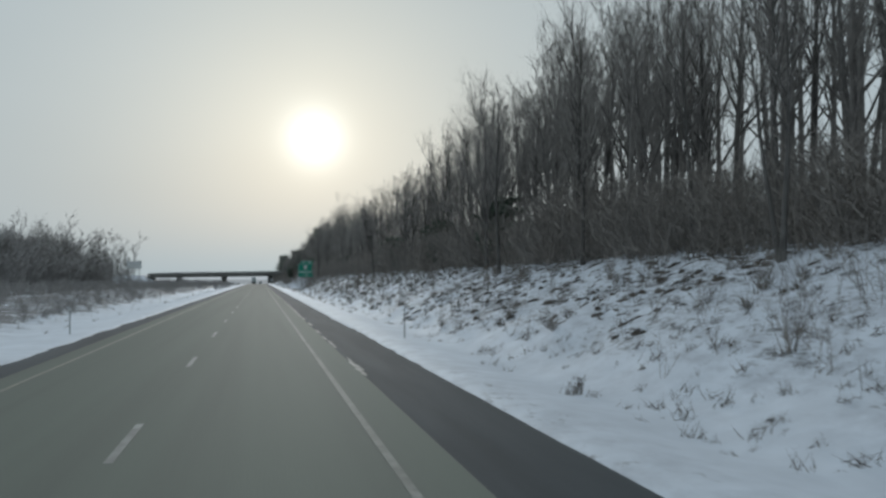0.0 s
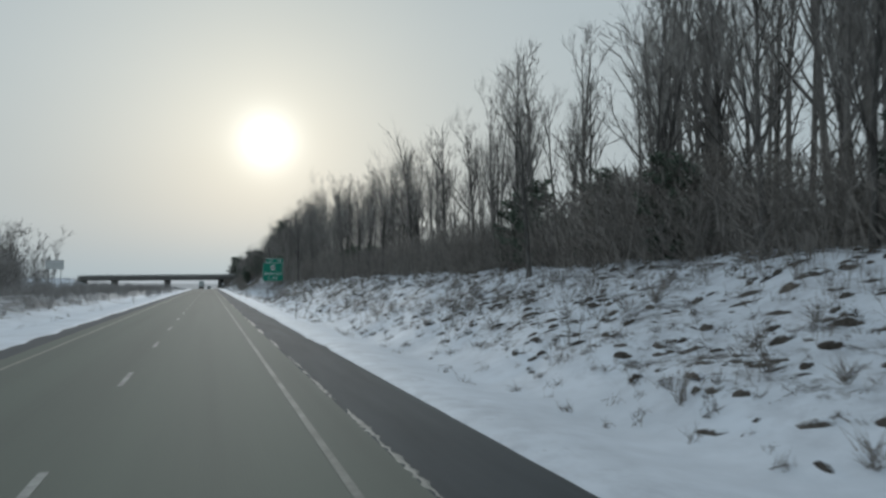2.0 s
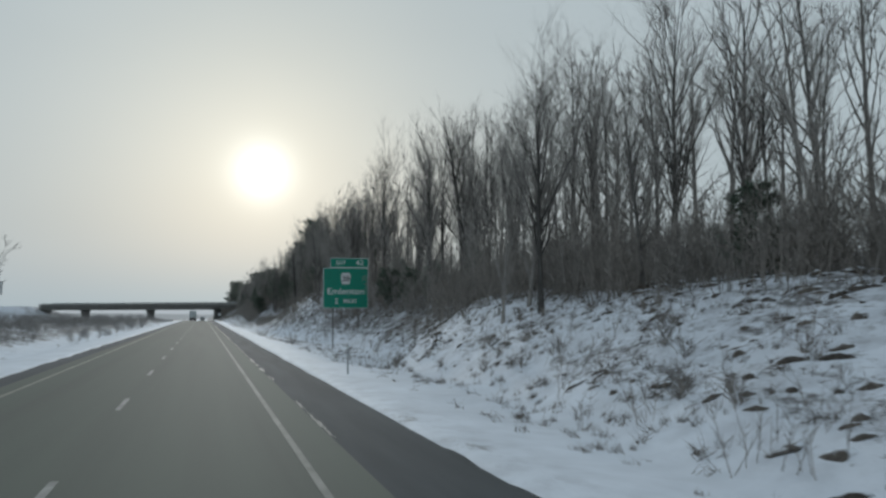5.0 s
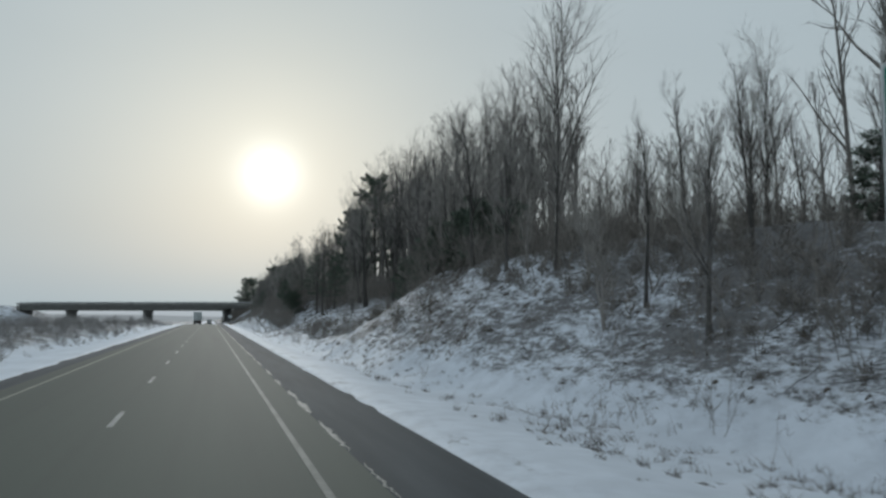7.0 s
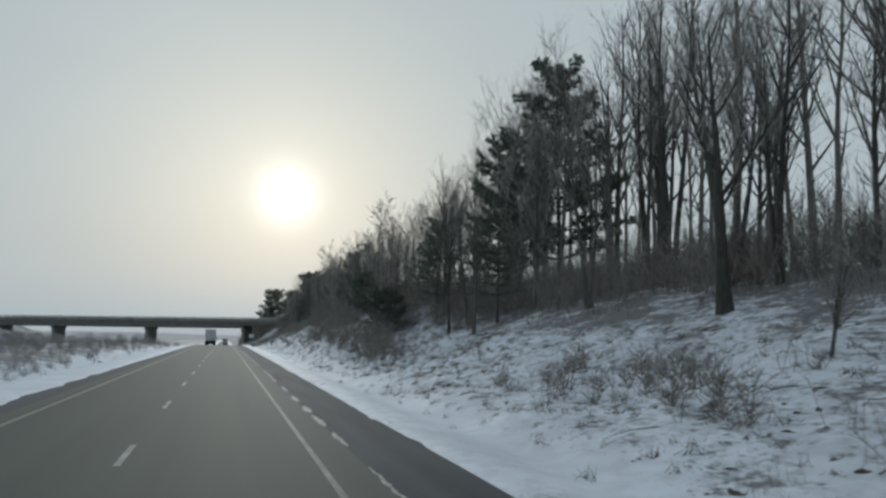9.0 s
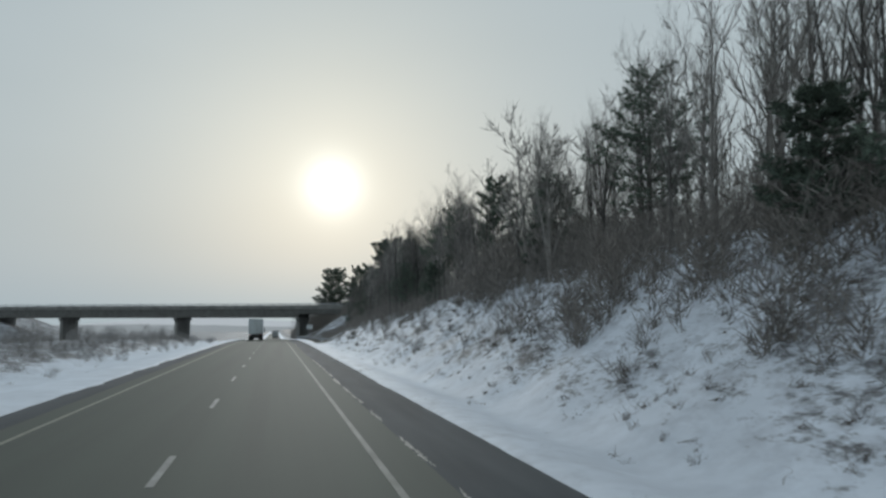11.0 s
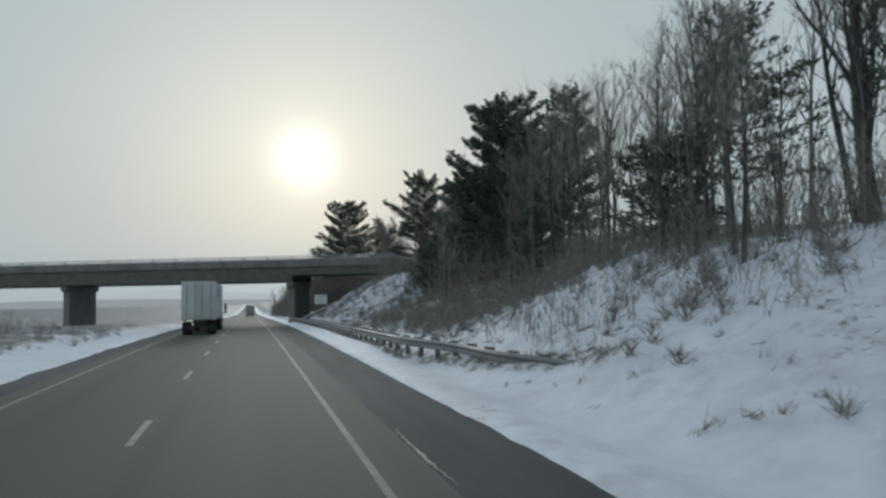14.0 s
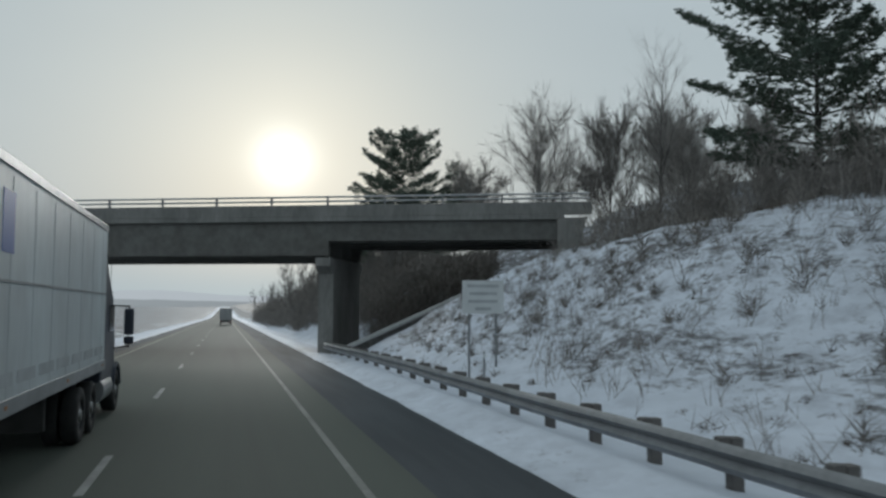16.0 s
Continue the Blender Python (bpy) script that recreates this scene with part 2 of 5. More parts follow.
def thin_snow():
    """Snow that lets soil, leaf litter and matted grass show where the mesh's "bare" value is high."""
    m = M_SNOW
    nt = m.node_tree
    b = nt.nodes["Principled BSDF"]
    snow = b.inputs["Base Color"].links[0].from_socket
    at = nt.nodes.new("ShaderNodeAttribute")
    at.attribute_name = "bare"
    geo = nt.nodes.new("ShaderNodeNewGeometry")

    def patch(scale, stretch, rough):
        mp = nt.nodes.new("ShaderNodeMapping")
        mp.inputs["Scale"].default_value = stretch
        nt.links.new(geo.outputs["Position"], mp.inputs[0])
        n = nt.nodes.new("ShaderNodeTexNoise")
        n.inputs["Scale"].default_value, n.inputs["Detail"].default_value, n.inputs["Roughness"].default_value = scale, 8.0, rough
        nt.links.new(mp.outputs[0], n.inputs["Vector"])
        return n.outputs["Fac"]

    def calc(op, a, c):
        n = nt.nodes.new("ShaderNodeMath")
        n.operation = op
        for i, v in enumerate((a, c)):
            if isinstance(v, float):
                n.inputs[i].default_value = v
            else:
                nt.links.new(v, n.inputs[i])
        return n.outputs[0]

    edge = calc("ADD", calc("ADD", calc("ADD", calc("MULTIPLY", patch(4.2, (1.0, 0.65, 1.6), 0.78), 0.46), calc("MULTIPLY", patch(1.7, (1.0, 0.38, 1.5), 0.6), 0.26)), calc("MULTIPLY", patch(0.33, (1.0, 0.7, 1.0), 0.5), 0.28)), calc("MULTIPLY", at.outputs["Fac"], 0.26))
    cover = nt.nodes.new("ShaderNodeMapRange")
    cover.inputs[1].default_value, cover.inputs[2].default_value = 0.664, 0.735
    nt.links.new(edge, cover.inputs[0])
    soil = nt.nodes.new("ShaderNodeMix")
    soil.data_type = "RGBA"
    soil.inputs[6].default_value = (0.04, 0.036, 0.034, 1)
    soil.inputs[7].default_value = (0.15, 0.135, 0.125, 1)
    grain = nt.nodes.new("ShaderNodeMapRange")
    grain.inputs[1].default_value, grain.inputs[2].default_value = 0.36, 0.64
    nt.links.new(patch(9.0, (1.0, 0.5, 1.0), 0.7), grain.inputs[0])
    nt.links.new(grain.outputs[0], soil.inputs[0])
    thin = nt.nodes.new("ShaderNodeMapRange")          # grey mottling: thin snow over matted grass, and shaded lumps put into the colour
    thin.inputs[1].default_value, thin.inputs[2].default_value, thin.inputs[4].default_value = 0.46, 0.66, 0.9
    nt.links.new(patch(1.5, (1.0, 0.7, 1.3), 0.68), thin.inputs[0])
    mottle = nt.nodes.new("ShaderNodeMix")
    mottle.data_type = "RGBA"
    mottle.inputs[7].default_value = (0.36, 0.37, 0.41, 1)
    nt.links.new(calc("MULTIPLY", thin.outputs[0], at.outputs["Fac"]), mottle.inputs[0])
    nt.links.new(snow, mottle.inputs[6])
    mix = nt.nodes.new("ShaderNodeMix")
    mix.data_type = "RGBA"
    nt.links.new(calc("MULTIPLY", cover.outputs[0], 0.85), mix.inputs[0])
    nt.links.new(mottle.outputs[2], mix.inputs[6])
    nt.links.new(soil.outputs[2], mix.inputs[7])
    nt.links.new(mix.outputs[2], b.inputs["Base Color"])


def fade_along_road(m, lighter, darker):
    """The colour gets darker along the road, from y = 0 to y = 260."""
    nt = m.node_tree
    b = nt.nodes["Principled BSDF"]
    base = b.inputs["Base Color"].links[0].from_socket
    split = nt.nodes.new("ShaderNodeSeparateXYZ")
    nt.links.new(nt.nodes.new("ShaderNodeNewGeometry").outputs["Position"], split.inputs[0])
    fade = nt.nodes.new("ShaderNodeMapRange")
    fade.inputs[2].default_value = 260.0
    fade.inputs[3].default_value, fade.inputs[4].default_value = lighter, darker
    nt.links.new(split.outputs["Y"], fade.inputs[0])
    hsv = nt.nodes.new("ShaderNodeHueSaturation")
    nt.links.new(fade.outputs[0], hsv.inputs["Value"])
    nt.links.new(base, hsv.inputs["Color"])
    nt.links.new(hsv.outputs[0], b.inputs["Base Color"])


fade_along_road(M_LANE, 1.3, 0.78)
thin_snow()
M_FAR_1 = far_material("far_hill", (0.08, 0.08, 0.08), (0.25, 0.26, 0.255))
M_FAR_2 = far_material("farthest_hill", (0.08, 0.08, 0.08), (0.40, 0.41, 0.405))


# ---------------------------------------------------------------- mesh helpers
def mesh_object(name, verts, faces, mats, parent=None, label="", smooth=False):
    me = bpy.data.meshes.new(name)
    me.from_pydata([tuple(v) for v in verts], [], faces)
    for m in mats if isinstance(mats, (list, tuple)) else (mats,):
        me.materials.append(m)
    if smooth:
        me.polygons.foreach_set("use_smooth", [True] * len(me.polygons))
    me.update()
    ob = new(name, me)
    if parent:
        ob.parent = parent
    if label:
        ob["label"] = label
    return ob


def part(name, bm, mat, parent=None, label="", smooth=False):
    me = bpy.data.meshes.new(name)
    bm.to_mesh(me)
    bm.free()
    me.materials.append(mat)
    if smooth:
        me.polygons.foreach_set("use_smooth", [True] * len(me.polygons))
    ob = new(name, me)
    if parent:
        ob.parent = parent
    if label:
        ob["label"] = label
    return ob


def thing(name, at=(0, 0, 0), label="", category="", group="", turn=0.0):
    ob = new(name)
    ob.matrix_basis = pose(*at, 0, 0, turn)
    return tagged(ob, label, category, group)


def add_box(bm, c, s, bevel=0.0, turn=None):
    r = bmesh.ops.create_cube(bm, size=1.0)
    vs = r["verts"]
    bmesh.ops.scale(bm, vec=s, verts=vs)
    if bevel:
        es = list({e for v in vs for e in v.link_edges})
        out = bmesh.ops.bevel(bm, geom=es, offset=bevel, segments=2, affect="EDGES", profile=0.5)
        vs = list({v for f in out["faces"] for v in f.verts} | {v for v in vs if v.is_valid})
    if turn:
        bmesh.ops.transform(bm, matrix=turn, verts=vs)
    bmesh.ops.translate(bm, vec=c, verts=vs)
    return bm


def box(c, s, bevel=0.0, turn=None):
    return add_box(bmesh.new(), c, s, bevel, turn)


def add_rod(bm, a, b, r0, r1=None, sides=10):
    a, b = Vector(a), Vector(b)
    d = b - a
    m = Matrix.Translation((a + b) / 2) @ d.to_track_quat("Z", "Y").to_matrix().to_4x4()
    bmesh.ops.create_cone(bm, cap_ends=True, segments=sides, radius1=r0, radius2=r0 if r1 is None else r1, depth=d.length, matrix=m)
    return bm


def rod(a, b, r0, r1=None, sides=10):
    return add_rod(bmesh.new(), a, b, r0, r1, sides)


def prism(points, axis, lo, hi, bevel=0.0):
    """A flat outline pushed through along one axis ('x', 'y' or 'z')."""
    bm = bmesh.new()
    put = {"x": lambda a, b, c: (c, a, b), "y": lambda a, b, c: (a, c, b), "z": lambda a, b, c: (a, b, c)}[axis]
    low = [bm.verts.new(put(a, b, lo)) for a, b in points]
    high = [bm.verts.new(put(a, b, hi)) for a, b in points]
    bm.faces.new(low)
    bm.faces.new(high[::-1])
    n = len(points)
    for i in range(n):
        bm.faces.new((low[i], high[i], high[(i + 1) % n], low[(i + 1) % n]))
    bmesh.ops.recalc_face_normals(bm, faces=bm.faces)
    if bevel:
        bmesh.ops.bevel(bm, geom=list(bm.edges), offset=bevel, segments=2, affect="EDGES", profile=0.5)
    return bm


# ---------------------------------------------------------------- the lie of the land
SKEW = -22.4                            # the overpass crosses the road aslant
ANG = radians(SKEW)
BASE = Vector((6.7, 562.0, 0))          # the pier beside the right shoulder, on the deck's middle line
HALF, SOFFIT = 4.3, 4.6                # half the deck's width, underside of the girders
U0, U1 = -86.0, 13.6                    # ends of the deck, along it from the pier


def slope_z(u):
    """Height of the stone slope under the deck."""
    return road_z(BASE.y) + 0.55 + 0.45 * (u - 2.0)


def smooth(a, b, v):
    s = min(max((v - a) / (b - a), 0.0), 1.0)
    return s * s * (3 - 2 * s)


def table(rows, y):
    for (a, va), (b, vb) in zip(rows, rows[1:]):
        if y <= b:
            return va + (vb - va) * smooth(a, b, y)
    return rows[-1][1]


SNOW_R, SNOW_L = 4.2, -7.2
BANK_TOP = [(-96, 3.1), (152, 3.1), (204.8, 3.4), (256, 5.6), (405, 5.6), (440, 4.3), (470, 4.0), (497, 5.2), (515, 5.5), (545, 5.3), (556, 4.8), (575, 4.6), (600, 5.2), (672, 3.5), (832, 3.0)]
BANK_CREST = [(-96, 15.5), (196, 15.5), (222, 20.0), (240, 20.0), (264, 16.0), (274, 16.0), (298, 25.0), (342, 25.0), (366, 15.5), (474, 15.5), (497, 25.0), (514, 25.0), (533, 15.5), (800, 15.5)]
BANK_FOOT = [(-96, 7.0), (160, 7.2), (198.4, 9.6), (214.4, 11.5), (235.2, 11.7), (265.6, 7.4), (297.6, 6.4), (480, 6.4), (528, 6.6), (832, 7.0)]
DITCH = [(-96, 0.25), (188.8, 0.25), (214.4, 0.75), (235.2, 0.75), (265.6, 0.25), (960, 0.25)]


def lumps(x, y, s, seed=0.0):
    return noise.noise((x * s + seed, y * s, seed * 1.7))


def ground_z(x, y):
    """Height of the snow-covered ground."""
    base = road_z(y)
    edge_r = SNOW_R + 0.10 * lumps(0.0, y, 0.12, 3.1) + 0.06 * lumps(0, y, 0.9, 4.4)
    edge_l = SNOW_L + 0.3 * lumps(0.0, y, 0.3, 7.1)
    if edge_l < x < edge_r:
        return base - 0.16
    if x >= edge_r:
        top, foot = table(BANK_TOP, y), table(BANK_FOOT, y)
        z = 0.07 * smooth(edge_r, edge_r + 0.35, x) - 0.16 * (1 - smooth(edge_r - 0.01, edge_r + 0.06, x))
        z -= table(DITCH, y) * smooth(5.0, foot, x) * (1 - smooth(foot, foot + 2.0, x))
        crest = table(BANK_CREST, y)
        z += top * (0.75 * smooth(foot - 0.5, crest, x) + 0.25 * min(max((x - foot) / (crest - foot), 0), 1))
        if x > crest:
            z += (min(x, 90) - crest) * 0.10 * (1 - smooth(60, 120, x))
        z += 3.0 * smooth(17.0, 24.0, x) * smooth(532, 552, y) * (1 - smooth(572, 596, y))   # the side road's embankment
        z += 0.25 * smooth(4.6, 5.5, x) * (1 - smooth(7.5, 9.0, x)) * smooth(478, 490, y) * (1 - smooth(552, 560, y))   # snow heaped about the rail
        rough = smooth(5.2, 8.5, x)
        z += rough * (0.22 * lumps(x, y, 0.45, 1.0) + 0.10 * lumps(x, y, 1.3, 2.0)) + 0.025 * lumps(x, y, 1.7, 9.0)
        u = (x - BASE.x) * math.cos(ANG) + (y - BASE.y) * math.sin(ANG)
        v = (y - BASE.y) * math.cos(ANG) - (x - BASE.x) * math.sin(ANG)
        if abs(v) < HALF + 7 and 0.5 < u < U1 + 2:
            z = min(z, slope_z(u) - 0.3 - base + 0.32 * max(0.0, abs(v) - HALF - 0.3))
    else:
        d = edge_l - x
        z = 0.07 * smooth(0, 0.35, d) - 0.16 * (1 - smooth(-0.01, 0.06, d))
        z -= 0.5 * smooth(1.5, 5.0, d)
        mound = table([(-96, 0.8), (64, 0.8), (144, 1.2), (320, 0.9), (480, 0.8), (536, 0.6), (672, 0.3)], y)
        z += mound * smooth(5, 11, d) * (1 - smooth(22, 34, d))
        z += smooth(3, 8, d) * (0.2 * lumps(x, y, 0.4, 5.0) + 0.08 * lumps(x, y, 1.2, 6.0)) + 0.03 * lumps(x, y, 1.5, 8.0)
        z += 6.0 * smooth(55, 110, d) * (1 - smooth(480, 576, y))
        z += 8.5 * smooth(54, 66, d) * smooth(555, 594, y) * (1 - smooth(640, 682, y))   # far end of the side road's embankment
    return base + z


def steps(*runs):
    out = []
    for a, b, n in runs:
        out += [a + (b - a) * i / n for i in range(n)]
    return out + [runs[-1][1]]


gx = steps((-3000, -300, 6), (-300, -60, 12), (-60, -20, 20), (-20, -8, 18), (-8, -6.7, 9), (-6.7, 3.7, 4), (3.7, 4.9, 10), (4.9, 24, 48), (24, 60, 18), (60, 300, 10), (300, 3000, 6))
gy = steps((-400, -20, 10), (-20, 580, 540), (580, 740, 60), (740, 1120, 30), (1120, 5000, 16))
gverts = [(x, y, ground_z(x, y)) for y in gy for x in gx]
nx = len(gx)
gfaces = [(j * nx + i, j * nx + i + 1, (j + 1) * nx + i + 1, (j + 1) * nx + i) for j in range(len(gy) - 1) for i in range(nx - 1)]
ground = mesh_object("ground", gverts, gfaces, M_SNOW, smooth=True)


def bare_haze_share(x, y):
    """How much of the ground the snow leaves open; raised past y = 580 to paint in grey haze."""
    if x > 4:
        v = table([(-32, 0.6), (184, 0.62), (211.2, 0.8), (252.8, 0.80), (285, 0.74), (310, 0.60), (345, 0.60), (376, 0.64), (415, 0.55), (440, 0.40), (474, 0.42), (496, 0.62), (552, 0.66), (590, 0.6), (620, 0.95)], y)
        foot = table(BANK_FOOT, y)
        spray = 0.42 * (1 - smooth(4.9, 6.0, x))          # snow greyed by salt spray beside the shoulder
        return v * smooth(foot - 0.8, foot + 2.4, x) + 0.3 * smooth(13, 18, x) + spray
    # the valley's grey haze is put into the ground colour beyond the bridge
    far = smooth(580, 620, y)
    return 0.9 * smooth(12.0 - 3 * far, 16 - 3 * far, -x) * (1 - 0.4 * (1 - far) * smooth(60, 90, -x))


values = ground.data.attributes.new("bare", "FLOAT", "POINT")
values.data.foreach_set("value", [bare_haze_share(v[0], v[1]) for v in gverts])
tagged(ground, "snow-covered verge, bank and median with thin patches", "ground", kind="structure")


def strip(name, x0, x1, y0, y1, lift, mat, thick=0.1, dy=4.0, nxs=3):
    ys = steps((y0, y1, max(2, int((y1 - y0) / dy))))
    xs = [x0 + (x1 - x0) * i / nxs for i in range(nxs + 1)]
    vs, fs = [], []
    n = len(xs)
    for y in ys:
        vs += [(x, y, road_z(y) + lift) for x in xs]
    m = len(vs)
    vs += [(x, y, z - thick) for x, y, z in vs]
    for j in range(len(ys) - 1):
        for i in range(n - 1):
            a = j * n + i
            fs.append((a, a + 1, a + n + 1, a + n))
        a, b = j * n, j * n + n - 1
        fs.append((a, a + n, a + n + m, a + m))
        fs.append((b, b + m, b + n + m, b + n))
    fs.append(tuple([i for i in range(n)] + [m + i for i in range(n - 1, -1, -1)])[::-1])
    return mesh_object(name, vs, fs, mat)


tagged(strip("road", -7.6, 2.55, -60, 1800, 0.0, M_LANE), "salt-stained grey-tan highway carriageway, damp and streaked", "road", kind="structure")
tagged(strip("shoulder", 2.55, 4.75, -60, 1800, -0.004, M_SHOULDER), "dark asphalt shoulder beside the snow", "road shoulder", kind="structure")
tagged(strip("median_shoulder", -7.9, -6.35, -60, 1800, 0.004, M_SHOULDER, 0.05), "narrow dark asphalt strip along the median snow", "road shoulder", kind="structure")
tagged(strip("edge_line", 1.66, 1.78, -60, 1100, 0.006, M_EDGE_LINE, 0.004, nxs=1), "worn white edge line", "road marking", kind="structure")
tagged(strip("median_line", -5.66, -5.54, -60, 1100, 0.006, M_YELLOW_LINE, 0.004, nxs=1), "faded yellow line along the median", "road marking", kind="structure")
for k in range(-3, 72):
    y = 0.9 + 12.19 * k
    tagged(strip("lane_dash", -2.0, -1.87, y - 1.52, y + 1.52, 0.006, M_WHITE_LINE, 0.004, 1.2, 1),
           "worn white lane dash on salted asphalt", "road marking", "lane dashes", "structure")

# ---------------------------------------------------------------- trees
def tube(vs, fs, pts, radii, sides):
    """A tapering tube along pts; a radius of 0 at the end closes it to a tip."""
    up = Vector((0.31, 0.17, 0.93))
    rings = []
    for i, (p, r) in enumerate(zip(pts, radii)):
        d = (pts[min(i + 1, len(pts) - 1)] - pts[max(i - 1, 0)]).normalized()
        u = d.cross(up)
        if u.length < 0.05:
            u = d.cross(Vector((1, 0, 0)))
        u.normalize()
        w = d.cross(u)
        if r == 0:
            rings.append([len(vs)])
            vs.append(p)
            continue
        rings.append(list(range(len(vs), len(vs) + sides)))
        for k in range(sides):
            a = 2 * math.pi * k / sides
            vs.append(p + (u * math.cos(a) + w * math.sin(a)) * r)
    for a, b in zip(rings, rings[1:]):
        for k in range(sides):
            k2 = (k + 1) % sides
            if len(b) == 1:
                fs.append((a[k], a[k2], b[0]))
            else:
                fs.append((a[k], a[k2], b[k2], b[k]))


def blade(vs, fs, p, e, r):
    """A twig or needle, tapering to its tip."""
    s = (e - p).cross(Vector((0.37, 0.9, 0.22))).normalized() * r
    i = len(vs)
    vs.extend((p + s, p - s, e))
    fs.append((i, i + 1, i + 2))


def bend(rng, start, way, length, n, lift, wander):
    pts, d = [start], way.normalized()
    for _ in range(n):
        d = (d + Vector((rng.uniform(-1, 1), rng.uniform(-1, 1), rng.uniform(-1, 1))) * wander + Vector((0, 0, lift))).normalized()
        pts.append(pts[-1] + d * (length / n))
    return pts


def along(pts, f):
    g = f * (len(pts) - 1)
    i = min(int(g), len(pts) - 2)
    return pts[i].lerp(pts[i + 1], g - i), (pts[i + 1] - pts[i]).normalized()


def side_way(rng, d, angle):
    t = Vector((rng.uniform(-1, 1), rng.uniform(-1, 1), rng.uniform(-0.3, 0.6)))
    t = (t - d * t.dot(d))
    if t.length < 0.05:
        t = d.orthogonal()
    return d * math.cos(angle) + t.normalized() * math.sin(angle)


def bare_tree(seed, height, stems=1, limbs=20, first=0.35, spread=0.30, detail=0.9, girth=0.0115, twig=0.0085, top=0.62, splay=(15, 40)):
    """A leafless tree: stems, and a crown of limbs, branches and tapering twigs."""
    rng = random.Random(seed)
    tv, tf, cv, cf = [], [], [], []
    for s in range(stems):
        lean = Vector((rng.uniform(-1, 1), rng.uniform(-1, 1), 0)) * (0.05 if stems == 1 else 0.16)
        h = height * (1 if s == 0 else rng.uniform(0.75, 0.98))
        r0 = h * girth * rng.uniform(0.85, 1.2)
        pts = bend(rng, Vector((0.12 * s, 0.1 * s * (-1) ** s, -0.4)), Vector((0, 0, 1)) + lean, h + 0.4, 8, 0.05, 0.05)
        tube(tv, tf, pts, [r0 * 1.35] + [r0 * (1 - 0.9 * i / 8) for i in range(1, 9)], 6)
        for i in range(int(limbs / (1 if stems == 1 else 1.4))):
            f = first + (0.97 - first) * (i + rng.random()) / limbs * (1 if stems == 1 else 1.4)
            f = min(f, 0.97)
            p, d = along(pts, f)
            ln = h * spread * (1.15 - top * f) * rng.uniform(0.6, 1.25)
            limb = bend(rng, p, side_way(rng, d, radians(rng.uniform(*splay))), ln, 4, 0.10, 0.11)
            r = r0 * (1 - 0.9 * f) * 0.5 + 0.012
            tube(tv, tf, limb, [r, r * 0.8, r * 0.6, r * 0.42, 0.006], 4)
            for b in range(max(3, int(8 * detail))):
                p2, d2 = along(limb, rng.uniform(0.2, 0.98))
                l2 = ln * rng.uniform(0.22, 0.5)
                br = bend(rng, p2, side_way(rng, d2, radians(rng.uniform(18, 45))), l2, 2, 0.13, 0.14)
                tube(cv, cf, br, [r * 0.35 + 0.4 * twig, r * 0.22 + 0.4 * twig, 0], 3)
                for w in range(max(4, int(11 * detail))):
                    p3, d3 = along(br, rng.uniform(0.1, 1.0))
                    d4 = side_way(rng, d3, radians(rng.uniform(16, 45)))
                    blade(cv, cf, p3, p3 + d4 * l2 * rng.uniform(0.4, 0.95) + Vector((0, 0, 0.06 * l2)), twig)
    return (tv, tf), (cv, cf)


def pine_shape(seed, height, spread=0.24, first=0.18, whorls=15, ragged=0.35, lean=0.0, tufts=6.5, taper=0.6, plume=0.42, rise=0.15):
    """A pine: trunk, whorls of limbs and many small tufts of needles in flat plumes."""
    rng = random.Random(seed)
    tv, tf, nv, nf = [], [], [], []
    pts = bend(rng, Vector((0, 0, -0.4)), Vector((lean, 0, 1)), height + 0.4, 7, 0.03, 0.02)
    r0 = height * 0.0125
    tube(tv, tf, pts, [r0 * 1.3] + [r0 * (1 - 0.93 * i / 7) for i in range(1, 8)], 7)
    for wi in range(whorls):
        f = first + (0.985 - first) * (wi + 0.35 * rng.random()) / whorls
        p, d = along(pts, f)
        g = (f - first) / (1 - first)
        reach = height * spread * (0.2 + 0.9 * (1 - g) ** taper * (0.65 + 0.35 * min(1, g * 4)))
        n = rng.randint(5, 7)
        a0 = rng.random() * 6.3
        for k in range(n):
            a = a0 + 6.283 * k / n + rng.uniform(-0.35, 0.35)
            ln = reach * rng.uniform(1 - ragged, 1 + ragged * 0.6)
            way = Vector((math.cos(a), math.sin(a), rise + rng.uniform(-0.2, 0.2) + 0.5 * g))
            limb = bend(rng, p, way, ln, 4, 0.04, 0.10)
            tube(tv, tf, limb, [r0 * 0.30 * (1 - 0.8 * g) + 0.012, r0 * 0.2 * (1 - 0.8 * g) + 0.012, 0.018, 0.012, 0.005], 4)
            m = max(8, int(ln * tufts * 1.5))
            for q in range(m):
                f2 = 0.22 + 0.78 * ((q + rng.random()) / m) ** 0.8
                c, dd = along(limb, f2)
                fan = Vector((-dd.y, dd.x, 0)) * rng.uniform(-1, 1) * (0.10 + plume * ln * min(f2, 1.15 - f2))
                c = c + fan + Vector((0, 0, rng.gauss(0.05, 0.13))) + dd * abs(fan.length) * 0.35
                for _ in range(13):
                    w = Vector((rng.gauss(0, 1), rng.gauss(0, 1), rng.gauss(0.30, 0.5))).normalized()
                    w = (w + dd * 0.5).normalized()
                    e = c + w * rng.uniform(0.16, 0.38)
                    s = w.orthogonal().normalized() * 0.036
                    i = len(nv)
                    nv.extend((c + s, c - s, e))
                    nf.append((i, i + 1, i + 2))
    return (tv, tf), (nv, nf)


